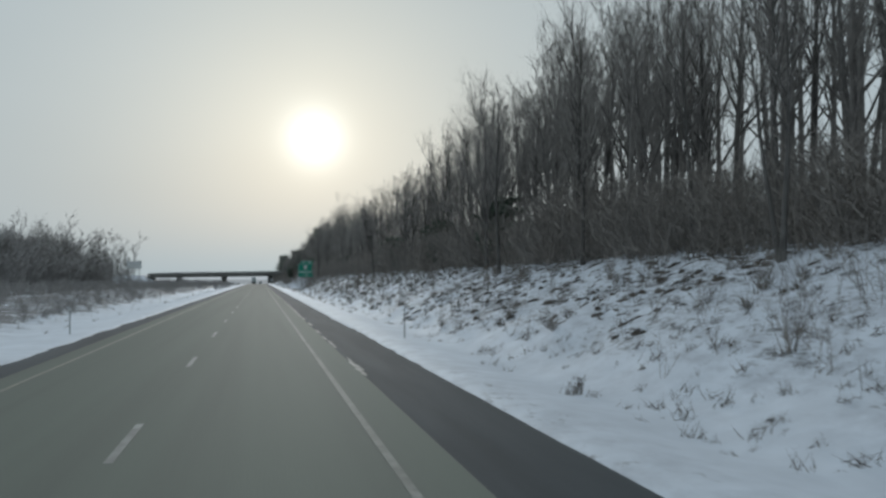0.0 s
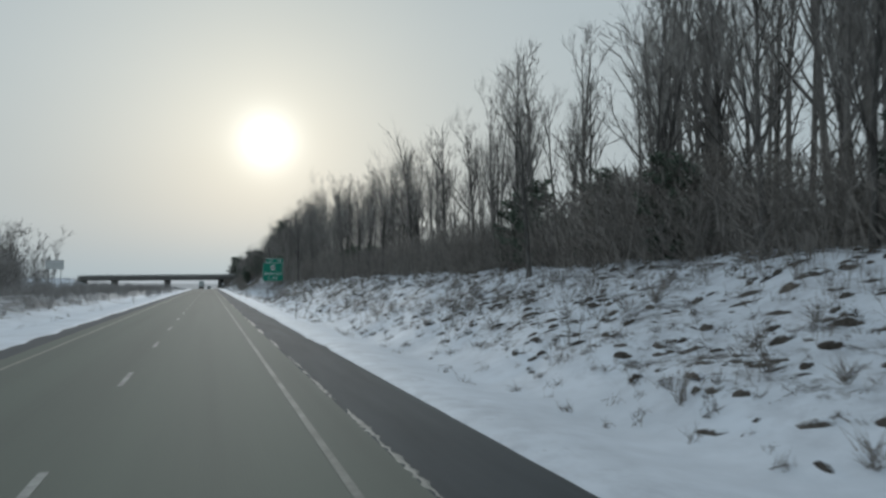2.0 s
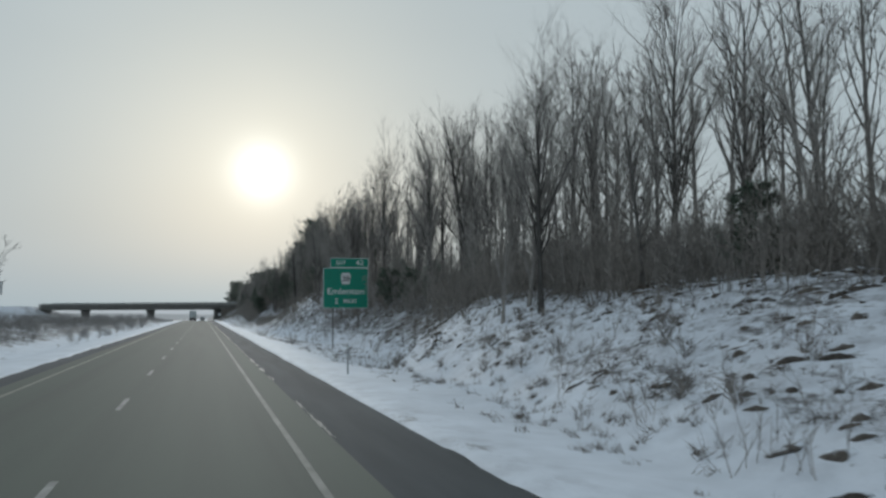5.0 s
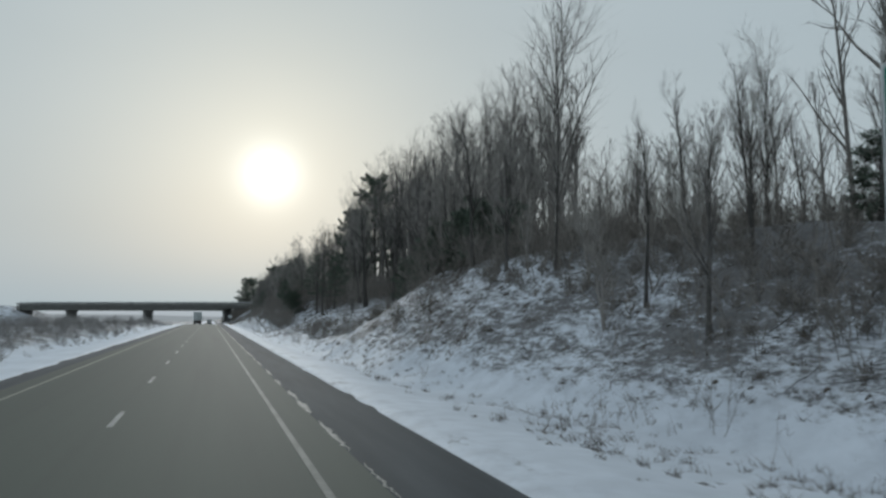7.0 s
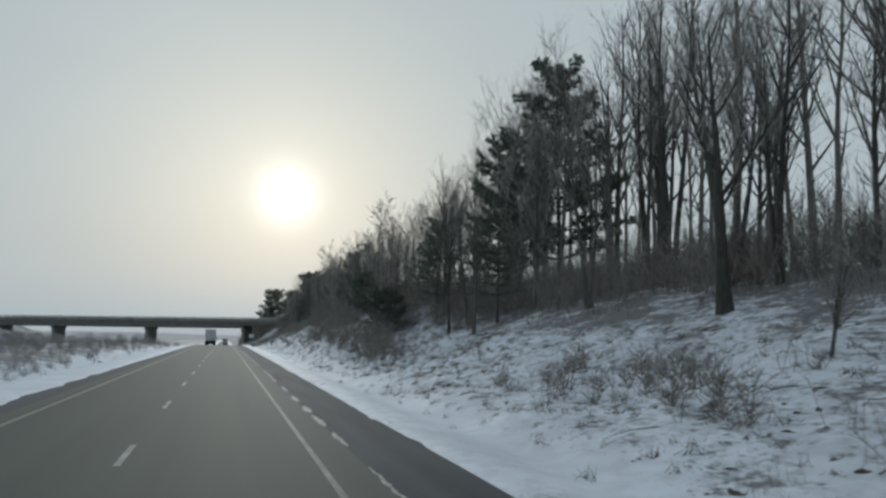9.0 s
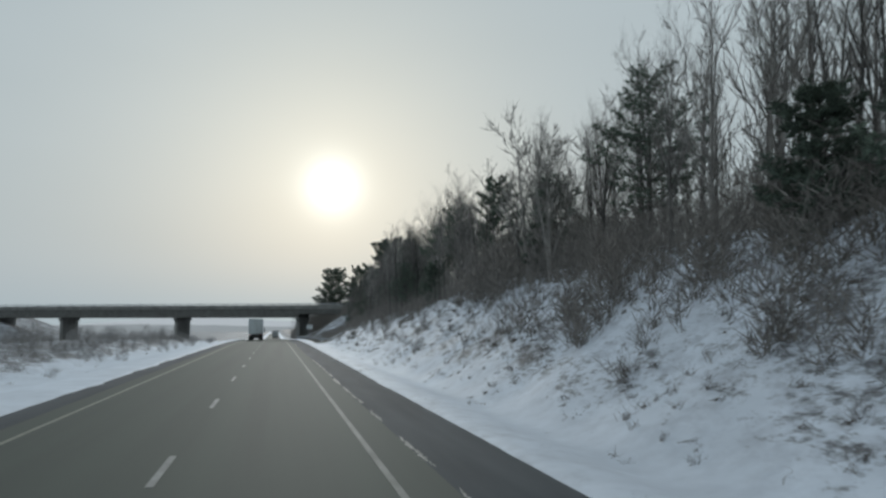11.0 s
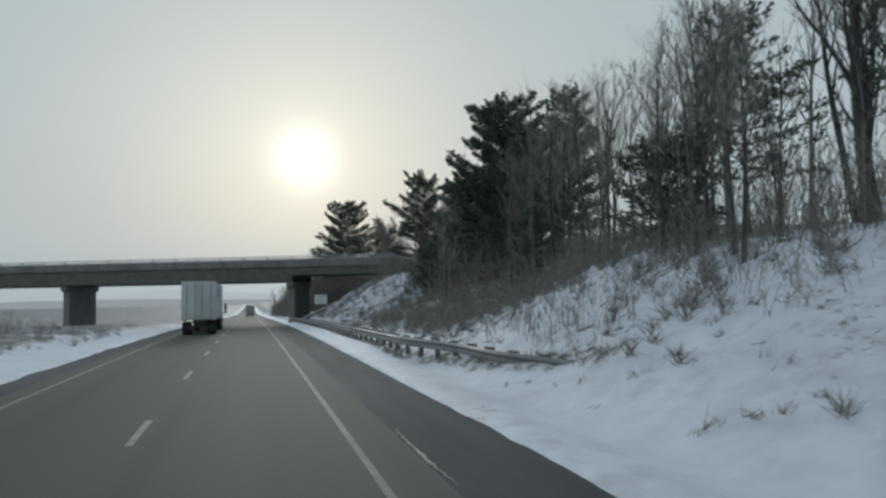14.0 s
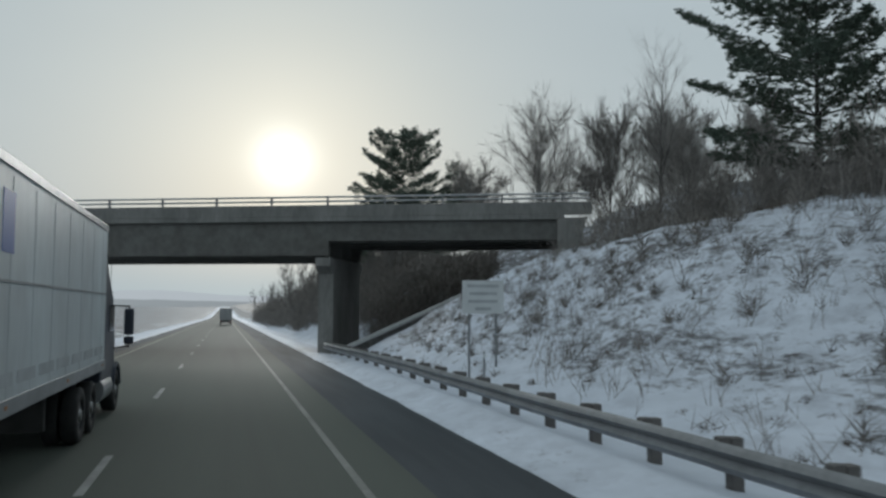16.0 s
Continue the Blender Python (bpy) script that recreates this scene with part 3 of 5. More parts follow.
def plant_tree(name, shape, crown_name, crown_mat, label, category, group):
    (tv, tf), (cv, cf) = shape
    t = thing(name, label=label, category=category, group=group)
    mesh_object("trunk", tv, tf, M_BARK, t, smooth=True)
    mesh_object(crown_name, cv, cf, crown_mat, t)
    return t


BARE = [bare_tree(11, 20, 1, 22, 0.28, 0.34), bare_tree(12, 20, 1, 20, 0.36, 0.30), bare_tree(13, 20, 2, 20, 0.28, 0.34, 0.8),
        bare_tree(14, 20, 1, 23, 0.22, 0.38, top=0.45), bare_tree(15, 20, 3, 20, 0.24, 0.32, 0.65), bare_tree(16, 20, 1, 18, 0.42, 0.26),
        bare_tree(17, 20, 1, 26, 0.22, 0.42, top=0.4), bare_tree(18, 20, 2, 18, 0.40, 0.27, 0.9), bare_tree(19, 20, 1, 34, 0.12, 0.52, 1.7, top=0.55, twig=0.032, splay=(22, 58)),
        bare_tree(20, 20, 1, 15, 0.36, 0.36, 0.8, girth=0.022, twig=0.011, top=0.5, splay=(20, 48))]
BARE_LABELS = ["tall leafless grey tree with a narrow crown on the snowy bank", "slim bare tree with a high crown above the snow",
               "leafless tree with two stems on the snowy bank", "bare tree with spreading limbs in the roadside wood",
               "clump of three bare grey stems in the wood", "straight bare pole-like tree with few low limbs",
               "broad leafless tree with a wide twiggy crown", "bare forked tree with thin upright limbs", "round-headed leafless tree with a broad twiggy crown", "old leafless tree with a thick dark trunk on the slope"]
originals = {}


def put_bare(kind, x, y, h, turn):
    m = pose(x, y, ground_z(x, y) - 0.05, 0, 0, turn) @ Matrix.Diagonal((h / 20 * 1.05, h / 20 * 1.05, h / 20, 1))
    if kind not in originals:
        originals[kind] = plant_tree("bare_tree", BARE[kind], "crown", M_TWIG, BARE_LABELS[kind], "tree", "roadside wood")
        originals[kind].matrix_basis = m
        return originals[kind]
    c = copy_thing(originals[kind], Matrix())
    c.matrix_basis = m
    return c


rng = random.Random(5)
# single trees that stand out: kind, x, y, height
def stand(rows):
    for kind, x, y, h in rows:
        put_bare(kind, x, y, h, rng.uniform(0, 360))


# by the cutting's crest
stand([(4, 18.5, 134.4, 12.3), (2, 19, 144, 10.5), (5, 18, 125.2, 11.1), (1, 19.5, 122.4, 10.3), (0, 20, 153.6, 10.4), (5, 21, 116.8, 13.8), (3, 27, 240, 11), (6, 19, 228.8, 10.6), (3, 17.5, 223.2, 12.3), (4, 20.5, 220.8, 14),
       (6, 27.0, 284, 18.5), (3, 21.5, 311, 10.8), (6, 19.5, 249, 5.4), (3, 17.0, 246.5, 4.9), (0, 20.5, 254, 5.1)])
# low on the slope
stand([(9, 16.7, 312.9, 10.0), (4, 13.5, 304.1, 3.0), (9, 22.8, 333.7, 13.0), (5, 21.5, 327, 13.0), (7, 20.5, 318, 12.5), (9, 19.55, 305.3, 12.5), (5, 19.8, 302.6, 13.5), (3, 18.5, 290, 11.5), (5, 15.2, 343.8, 9.0), (1, 15.1, 337.4, 8.8),
       (7, 17.0, 345, 9.5), (5, 13.4, 468.4, 7.2), (1, 13.6, 470.7, 6.8), (9, 20.6, 505.2, 12.0), (9, 16.5, 466.7, 9.6), (5, 14.2, 473.9, 7.5), (5, 12.7, 438.7, 9.9), (1, 12.7, 435.7, 7.2), (5, 13.1, 446.9, 8.0), (1, 13.3, 460.8, 7.3), (1, 14.7, 446.5, 8.0)])
# on the open slope before the guard rail
stand([(4, 17.0, 427.3, 10.7), (2, 17.5, 425.3, 10.7), (3, 14.5, 439, 7.8), (0, 15.0, 439.4, 9.1), (6, 15.2, 442.8, 7.0), (5, 15.0, 445.6, 8.6), (3, 15.0, 451.3, 8.1), (7, 15.1, 455.8, 9.6),
       (6, 16.0, 462.3, 7.2), (2, 15.5, 455.2, 8.8), (3, 17.0, 452, 9.3), (6, 16.0, 477, 6.2), (0, 16.1, 472.8, 8.5), (3, 17.0, 467.3, 9.1), (2, 18.2, 460, 10.5), (7, 19.0, 470, 12.3), (4, 20, 447, 13), (3, 21, 456, 12.3)])
# above the guard rail, and beyond the bridge
stand([(6, 18.0, 499, 7.5), (0, 17.0, 484.5, 8.7), (3, 19.5, 489, 8.5), (2, 18.8, 478.4, 10.4), (7, 20.5, 494, 10.6), (4, 21.5, 484.8, 13), (1, 16.5, 490.5, 8.1), (5, 24, 500, 12.4), (0, 25.5, 507, 13)])
stand([(8, 28.6, 583, 11.5), (8, 33.5, 579, 9.5), (6, 20.8, 548.3, 6.5), (8, 31.5, 566.4, 6), (8, 23.5, 588, 8), (3, 22, 568, 5.5), (8, 38, 575, 8.5), (0, 30, 552, 5.5), (8, 27, 556, 4), (8, 34, 558, 5)])


def wood_density(y):
    return table([(-32, 1.0), (99.2, 1.0), (115.2, 0.45), (179.2, 0.5), (195.2, 1.0), (240, 0.85), (272, 1.0), (395, 1.0), (415, 0.6), (425.6, 0.45), (480, 0.5), (508.8, 0.35), (540.8, 0.25), (560, 0.5), (768, 0.6)], y)


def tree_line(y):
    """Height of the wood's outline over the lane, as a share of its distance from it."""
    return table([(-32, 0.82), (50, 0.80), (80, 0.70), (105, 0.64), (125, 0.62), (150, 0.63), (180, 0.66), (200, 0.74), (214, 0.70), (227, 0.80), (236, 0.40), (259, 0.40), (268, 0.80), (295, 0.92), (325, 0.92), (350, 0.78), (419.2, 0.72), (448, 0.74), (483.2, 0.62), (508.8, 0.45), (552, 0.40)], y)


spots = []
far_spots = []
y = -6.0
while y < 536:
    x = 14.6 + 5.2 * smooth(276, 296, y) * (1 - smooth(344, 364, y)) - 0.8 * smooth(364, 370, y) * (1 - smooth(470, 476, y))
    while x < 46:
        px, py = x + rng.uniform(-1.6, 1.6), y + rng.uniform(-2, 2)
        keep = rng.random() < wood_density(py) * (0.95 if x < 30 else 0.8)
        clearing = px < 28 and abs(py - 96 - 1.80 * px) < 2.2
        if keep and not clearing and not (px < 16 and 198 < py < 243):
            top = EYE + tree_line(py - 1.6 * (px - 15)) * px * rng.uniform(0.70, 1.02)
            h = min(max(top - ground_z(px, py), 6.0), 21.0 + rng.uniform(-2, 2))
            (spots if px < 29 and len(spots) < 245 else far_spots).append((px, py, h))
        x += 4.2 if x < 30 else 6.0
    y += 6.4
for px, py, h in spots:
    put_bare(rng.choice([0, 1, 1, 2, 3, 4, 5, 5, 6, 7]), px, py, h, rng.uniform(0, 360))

# the depth of the wood, and the woods beyond the bridge and across the median
FAR = [bare_tree(31 + i, 20, 1, 15, 0.28, 0.30, 0.62, twig=0.02) for i in range(3)] + [bare_tree(41 + i, 20, 2, 17, 0.12, 0.40, 0.62, twig=0.045) for i in range(3)]
FAR = [([*a[0], *b[0]], [*a[1], *[tuple(i + len(a[0]) for i in f) for f in b[1]]]) for a, b in FAR]
FAR_V = [np.array([tuple(v) for v in f[0]]) for f in FAR]


def wood(name, places, label, mat=M_TWIG, dense=0):
    vs, fs, n = [], [], 0
    for k, (px, py, h) in enumerate(places):
        s, a = h / 20, rng.uniform(0, 6.28)
        v = FAR_V[k % 3 + dense] * s
        c, d = math.cos(a), math.sin(a)
        vs.append(np.stack([v[:, 0] * c - v[:, 1] * d + px, v[:, 0] * d + v[:, 1] * c + py, v[:, 2] + ground_z(px, py)], 1))
        fs.extend(tuple(i + n for i in f) for f in FAR[k % 3 + dense][1])
        n += len(v)
    ob = mesh_object(name, np.concatenate(vs), fs, mat)
    return tagged(ob, label, "woods", kind="stuff")


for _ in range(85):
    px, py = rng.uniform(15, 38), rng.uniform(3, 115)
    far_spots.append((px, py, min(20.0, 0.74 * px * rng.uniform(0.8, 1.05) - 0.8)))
wood("deep_wood", far_spots, "dense leafless grey wood behind the roadside trees")
wood("thicket", [(rng.uniform(15 if 195 < yy < 243 else 19 if 282 < yy < 350 else 12.5, 19 if yy < 282 or yy > 350 else 25), yy, rng.uniform(5.5, 9.5) * (0.5 if 221 < yy < 262 else 1.0)) for yy in [rng.uniform(179, 320) for _ in range(38)] + [rng.uniform(339, 400) for _ in range(14)]],
     "dense thicket of young leafless trees on the bank", dense=3)
wood("far_wood", [(rng.uniform(9, 60), rng.uniform(595, 896), rng.uniform(7, 13)) for _ in range(15)] + [(rng.uniform(8.5, 20), rng.uniform(592, 688), rng.uniform(6, 9.5)) for _ in range(24)] + [(rng.uniform(15, 30), rng.uniform(586, 643), rng.uniform(7, 11)) for _ in range(12)] + [(rng.uniform(9, 16), rng.uniform(578, 592), rng.uniform(5, 7)) for _ in range(10)], "hazy bare wood beyond the bridge", dense=3)
wood("median_wood", [(-66 - 50 * rng.random() ** 1.5, rng.uniform(304, 467), rng.uniform(15, 24)) for _ in range(40)], "bare wood across the far carriageway", dense=3)

# pines
PINE_LABELS = ["broad dense dark green pine with boughs near the ground", "tall ragged dark green pine among bare trees", "spreading pine with a bare lower trunk at the crest",
               "slim pointed dark pine beyond the bridge", "small pine with a bare lower trunk on the snowy slope", "low bushy dark evergreen at the edge of the snowy wood"]
PINES = [pine_shape(51, 14, 0.40, 0.02, 18, 0.45, tufts=14.0, taper=0.42), pine_shape(52, 14, 0.29, 0.18, 13, 0.5, tufts=9.0), pine_shape(53, 14, 0.46, 0.15, 10, 0.5, tufts=16.0, taper=0.5, plume=0.5, rise=0.22), pine_shape(54, 14, 0.20, 0.05, 16, 0.3),
         pine_shape(56, 14, 0.36, 0.26, 11, 0.45, tufts=5.0), pine_shape(57, 4.5, 0.42, 0.02, 8, 0.5)]
pine_first = {}


def pines(rows):
    for kind, x, y, h in rows:
        m = pose(x, y, ground_z(x, y) - 0.05, 0, 0, rng.uniform(0, 360)) @ Matrix.Diagonal((h / (4.5 if kind == 5 else 14),) * 3 + (1,))
        if kind not in pine_first:
            group = "young evergreens" if kind == 5 else "roadside pines"
            pine_first[kind] = plant_tree("young_pine" if kind == 5 else "pine_tree", PINES[kind], "crown", M_NEEDLE, PINE_LABELS[kind], "tree", group)
            pine_first[kind].matrix_basis = m
        else:
            copy_thing(pine_first[kind], Matrix()).matrix_basis = m


def young(x0, x1, y0, y1, h0, h1, n):
    """Young evergreens spread evenly along a stretch of the crest."""
    pines([(5, rng.uniform(x0, x1), y0 + (y1 - y0) * (k + rng.uniform(0.2, 0.8)) / n, rng.uniform(h0, h1)) for k in range(n)])


# by the bridge
pines([(0, 22.9, 519.0, 15.0), (0, 24.8, 520.5, 13.0), (0, 21.4, 513.5, 6.0), (0, 17.2, 516.1, 3.8), (0, 20.2, 523.5, 8.5), (5, 15.5, 517, 4.6), (5, 17.0, 512, 4.2), (5, 18.5, 509, 5.0), (1, 26.5, 512.5, 14), (1, 30.0, 521, 13),
       (2, 18.5, 534.3, 9.9), (0, 16.6, 590.5, 15.2), (3, 22.5, 592, 12.0)])
# along the middle of the bank
pines([(1, 24.05, 344.6, 18.0), (4, 17.0, 338.5, 7.5), (5, 14.8, 393.6, 5), (1, 21.5, 350, 13), (4, 16.2, 351, 8), (4, 15.5, 384, 8)])
pines([(4, 15.3, 447.2, 7.2), (4, 12.9, 434, 5.2), (4, 17.0, 437.0, 8.6), (4, 17.6, 431.5, 9.5), (1, 21.0, 428.5, 11.5), (5, 13.9, 424, 3.6), (4, 19.2, 466, 9.0),
       (4, 19.0, 476, 9.0), (5, 15.2, 489.6, 4.5), (5, 17.8, 481.6, 5), (5, 15.9, 476, 4.2)])
young(15.2, 17.5, 49.6, 110.4, 3.4, 4.8, 9)
young(15.8, 17.6, 140.8, 187.2, 2.6, 3.6, 5)
young(17.0, 20.5, 217.6, 246.4, 2.8, 3.6, 6)
young(14.9, 17.0, 267, 282, 3.2, 4.2, 8)
young(17.0, 20.5, 278.4, 302.4, 3.6, 4.8, 5)
young(11.5, 14.0, 350, 372, 3.2, 4.5, 5)


# ---------------------------------------------------------------- brush, grass and fallen sticks
def clear_of_sign(x, y):
    return not (7.5 < x < 16 and 214 < y < 238)


def scatter(name, items, mat, label, category):
    """items: places of stem clumps; each item (x, y, height, stems, lean)."""
    vs, fs = [], []
    for x, y, h, stems, lean in items:
        if h > 0.8 and not clear_of_sign(x, y):
            continue
        z = ground_z(x, y)
        for _ in range(stems):
            w = Vector((rng.gauss(0, lean), rng.gauss(0, lean), 1)).normalized()
            ln = h * rng.uniform(0.5, 1.1)
            p = Vector((x + rng.gauss(0, 0.12 * h), y + rng.gauss(0, 0.12 * h), z - 0.05))
            mid = p + w * ln * 0.6
            e = p + w * ln
            r = 0.004 + 0.004 * h
            if h < 0.8:
                p += Vector((rng.gauss(0, 0.1), rng.gauss(0, 0.1), 0))
                blade(vs, fs, p, e, 0.0075)
                continue
            tube(vs, fs, [p, e], [r, 0], 3)
            if h > 0.8:
                for _ in range(5):
                    q = p.lerp(mid, rng.uniform(0.4, 1.0)) if rng.random() < 0.5 else mid.lerp(e, rng.uniform(0, 0.8))
                    t = q + (w + Vector((rng.gauss(0, 0.7), rng.gauss(0, 0.7), 0.1))).normalized() * ln * rng.uniform(0.2, 0.4)
                    blade(vs, fs, q, t, r * 0.7)
    return tagged(mesh_object(name, vs, fs, mat), label, category, kind="stuff")


def dense_brush(name, stretches, label, mat=M_BRUSH):
    """Bushes of many fine twigs; each stretch: x0, x1, y0, y1, least and most height, number."""
    r = random.Random(77)
    vs, fs = [], []
    for x0, x1, y0, y1, h0, h1, count in stretches:
        for _ in range(count):
            x, y = r.uniform(x0, x1), r.uniform(y0, y1)
            h = r.uniform(h0, h1) * (1 + 0.5 * lumps(x, y, 0.12, 31.0))
            if not clear_of_sign(x, y):
                continue
            z = ground_z(x, y)
            for _ in range(int(34 + 34 * min(h, 5) + 16 * max(h - 5, 0))):
                f = r.random() ** 1.3
                a, w = r.uniform(0, 6.283), abs(r.gauss(0, 0.26)) * h * (0.5 + 0.6 * f)
                p = Vector((x + math.cos(a) * w, y + math.sin(a) * w, z - 0.05 + f * h * 0.8))
                way = Vector((math.cos(a) * 0.5 + r.gauss(0, 0.45), math.sin(a) * 0.5 + r.gauss(0, 0.45), r.uniform(0.3, 1.3))).normalized()
                blade(vs, fs, p, p + way * r.uniform(0.4, 0.95) * (0.45 + 0.2 * h), 0.007 + 0.0042 * min(h, 5) + 0.0065 * max(h - 5, 0))
    return tagged(mesh_object(name, vs, fs, mat), label, "brush", kind="stuff")


CREST_BRUSH = [(14.3, 18.5, -8, 99.2, 2.0, 3.8, 345), (14.3, 18.5, 99.2, 208, 1.3, 2.8, 270), (15.2, 20.5, 204.8, 265.6, 1.0, 2.0, 110), (14.6, 19, 262.4, 282, 1.4, 2.6, 60), (20, 27, 282, 348, 1.4, 2.6, 170),
               (11.5, 17, 350, 406.4, 1.2, 3.0, 190), (15.5, 20, 340, 360, 1.2, 2.6, 50), (14.8, 24, 508.8, 546.4, 0.8, 2.0, 250)]
SLOPE_BRUSH = [(7.6, 14, 4, 110, 0.22, 0.55, 90), (9.0, 15, 483, 514, 0.5, 1.2, 95), (12.0, 17, 505, 536, 0.4, 1.1, 60), (9.0, 13.5, 500, 540, 0.4, 0.9, 24), (15.0, 22, 226, 262, 0.5, 1.1, 170), (17.5, 26, 232, 262, 0.8, 1.6, 90), (9.4, 12, 339.2, 387.2, 0.9, 2.2, 105), (11, 17, 419.2, 483.2, 0.8, 1.8, 90), (9.5, 13, 265.6, 316.8, 0.7, 1.5, 60), (13, 17, 220.8, 265.6, 0.4, 1.0, 170),
               (7.8, 14.5, 480, 548, 0.25, 0.6, 90), (8, 13.5, 390.4, 473.6, 0.3, 0.8, 70), (9.5, 13.5, 96, 204.8, 0.3, 0.7, 90)]
BRIDGE_BRUSH = [(22, 35, 524, 547, 1.0, 2.4, 130), (8.8, 17, 579.2, 617.6, 1.5, 3.4, 255), (9.5, 17.5, 568.8, 582.4, 1.0, 2.6, 300), (8.6, 15, 576, 592, 1.2, 2.8, 195), (9.5, 19, 566.5, 573, 1.2, 2.8, 240), (7.6, 13, 594, 650, 2.2, 4.6, 190), (7.4, 12, 640, 740, 2.2, 4.2, 110)]
dense_brush("thick_brush", CREST_BRUSH, "dense dark brush along the edge of the snowy wood")
dense_brush("slope_brush", SLOPE_BRUSH, "scattered low dark brush on the snowy slope")
dense_brush("bridge_brush", BRIDGE_BRUSH, "dark brush on the slope behind the overpass")
# brush and grove across the median wear the haze as a paler base colour
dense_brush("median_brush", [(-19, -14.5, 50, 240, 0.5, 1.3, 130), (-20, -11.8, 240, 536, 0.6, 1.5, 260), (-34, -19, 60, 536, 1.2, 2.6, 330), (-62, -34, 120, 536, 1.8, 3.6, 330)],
            "leafless brush paled by haze in the snowy median", M_HAZED_BRUSH)
dense_brush("median_grove", [(-104, -62, 240, 344, 13, 19, 130), (-78, -59, 320, 403, 8, 13, 60)], "dense haze-paled grove beyond the median", M_HAZED_BRUSH)


def tuft_density(x, y):
    return (0.5 + 0.8 * lumps(x, y, 0.16, 12.0)) * table([(395, 1.0), (425, 0.35), (470, 0.35), (490, 1.0)], y)


brush, grass = [], []
for _ in range(3300):
    y = rng.uniform(-5, 547)
    x = table([(-8, 14.2), (192, 14.0), (232, 12.0), (276, 13.0), (298, 19.0), (340, 19.0), (362, 12.0), (408, 11.5), (464, 13.0), (552, 15.0)], y) + abs(rng.gauss(0, 4.0))
    near = table([(0, 1.0), (204, 1.0), (214, 0.35), (260, 0.35), (276, 1.0), (400, 1.0), (440, 0.5), (544, 0.5)], y)
    if rng.random() < near:
        brush.append((x, y, rng.uniform(1.5, 4.4) * (0.5 if x < 13.5 else 1.0), rng.randint(5, 7), 0.25))
for _ in range(1000):
    y = rng.uniform(-5, 552)
    x = rng.uniform(8.0, 13.0)
    if rng.random() < tuft_density(x, y):
        brush.append((x, y, rng.uniform(0.6, 1.8), rng.randint(3, 6), 0.3))
for _ in range(700):
    x, y = rng.uniform(-46, -15), rng.uniform(64, 552)
    brush.append((x, y, rng.uniform(0.5, 1.6), rng.randint(4, 8), 0.3))
for _ in range(650):
    x, y = rng.uniform(7.4, 15.0), rng.uniform(478, 549)
    if lumps(x, y, 0.3, 21.0) > 0.02:
        brush.append((x, y, rng.uniform(0.4, 1.3), rng.randint(3, 6), 0.4))
for _ in range(260):
    brush.append((rng.uniform(10.5, 15.5), rng.uniform(432, 472), rng.uniform(0.5, 1.3), rng.randint(4, 8), 0.35))
for _ in range(520):
    brush.append((rng.uniform(8.5, 15.5), rng.uniform(468, 508), rng.uniform(0.5, 1.5), rng.randint(4, 7), 0.3))
for _ in range(1300):
    brush.append((rng.uniform(17, 27), rng.uniform(-5, 480), rng.uniform(2.2, 4.8), rng.randint(4, 7), 0.3))
for _ in range(130):
    brush.append((rng.uniform(10.5, 15.5), rng.uniform(61, 93), rng.uniform(0.5, 1.3), rng.randint(5, 8), 0.3))
scatter("undergrowth", brush, M_BRUSH, "tangle of bare brown brush under the trees and in the median", "brush")
for _ in range(12500):
    y = rng.uniform(-5, 552)
    x = 6.2 + 10 * rng.random() ** 0.8
    if rng.random() < tuft_density(x, y):
        grass.append((x, y, rng.uniform(0.10, 0.42), rng.randint(8, 16), 0.6))
for _ in range(2000):
    x, y = rng.uniform(-26, -11), rng.uniform(-5, 552)
    if rng.random() < tuft_density(x, y):
        grass.append((x, y, rng.uniform(0.15, 0.5), rng.randint(8, 14), 0.5))
for _ in range(5600):
    y = rng.uniform(-5, 552)
    x = 7.0 + 8.5 * rng.random() ** 0.9
    if rng.random() < 0.35 + 0.9 * tuft_density(x, y) * bare_haze_share(x, y):
        grass.append((x, y, rng.uniform(0.15, 0.5), rng.randint(12, 22), 1.1))
scatter("dead_grass", grass, M_GRASS, "tufts of dead brown grass poking through the snow", "grass")

vs, fs = [], []
for _ in range(130):
    y = rng.uniform(205, 328)
    x = table(BANK_FOOT, y) + rng.uniform(1.4, 6)
    a = rng.gauss(0, 0.9)
    n, ln = 4, rng.uniform(0.4, 1.5)
    pts = []
    for k in range(n + 1):
        px, py = x + math.sin(a) * ln * k / n, y + math.cos(a) * ln * k / n
        pts.append(Vector((px, py, ground_z(px, py) + 0.05 + 0.05 * rng.random())))
    tube(vs, fs, pts, [0.016, 0.015, 0.012, 0.009, 0.004], 5)
tagged(mesh_object("fallen_branches", vs, fs, M_BARK), "dark fallen branches lying on the snowy bank", "branches", kind="stuff")

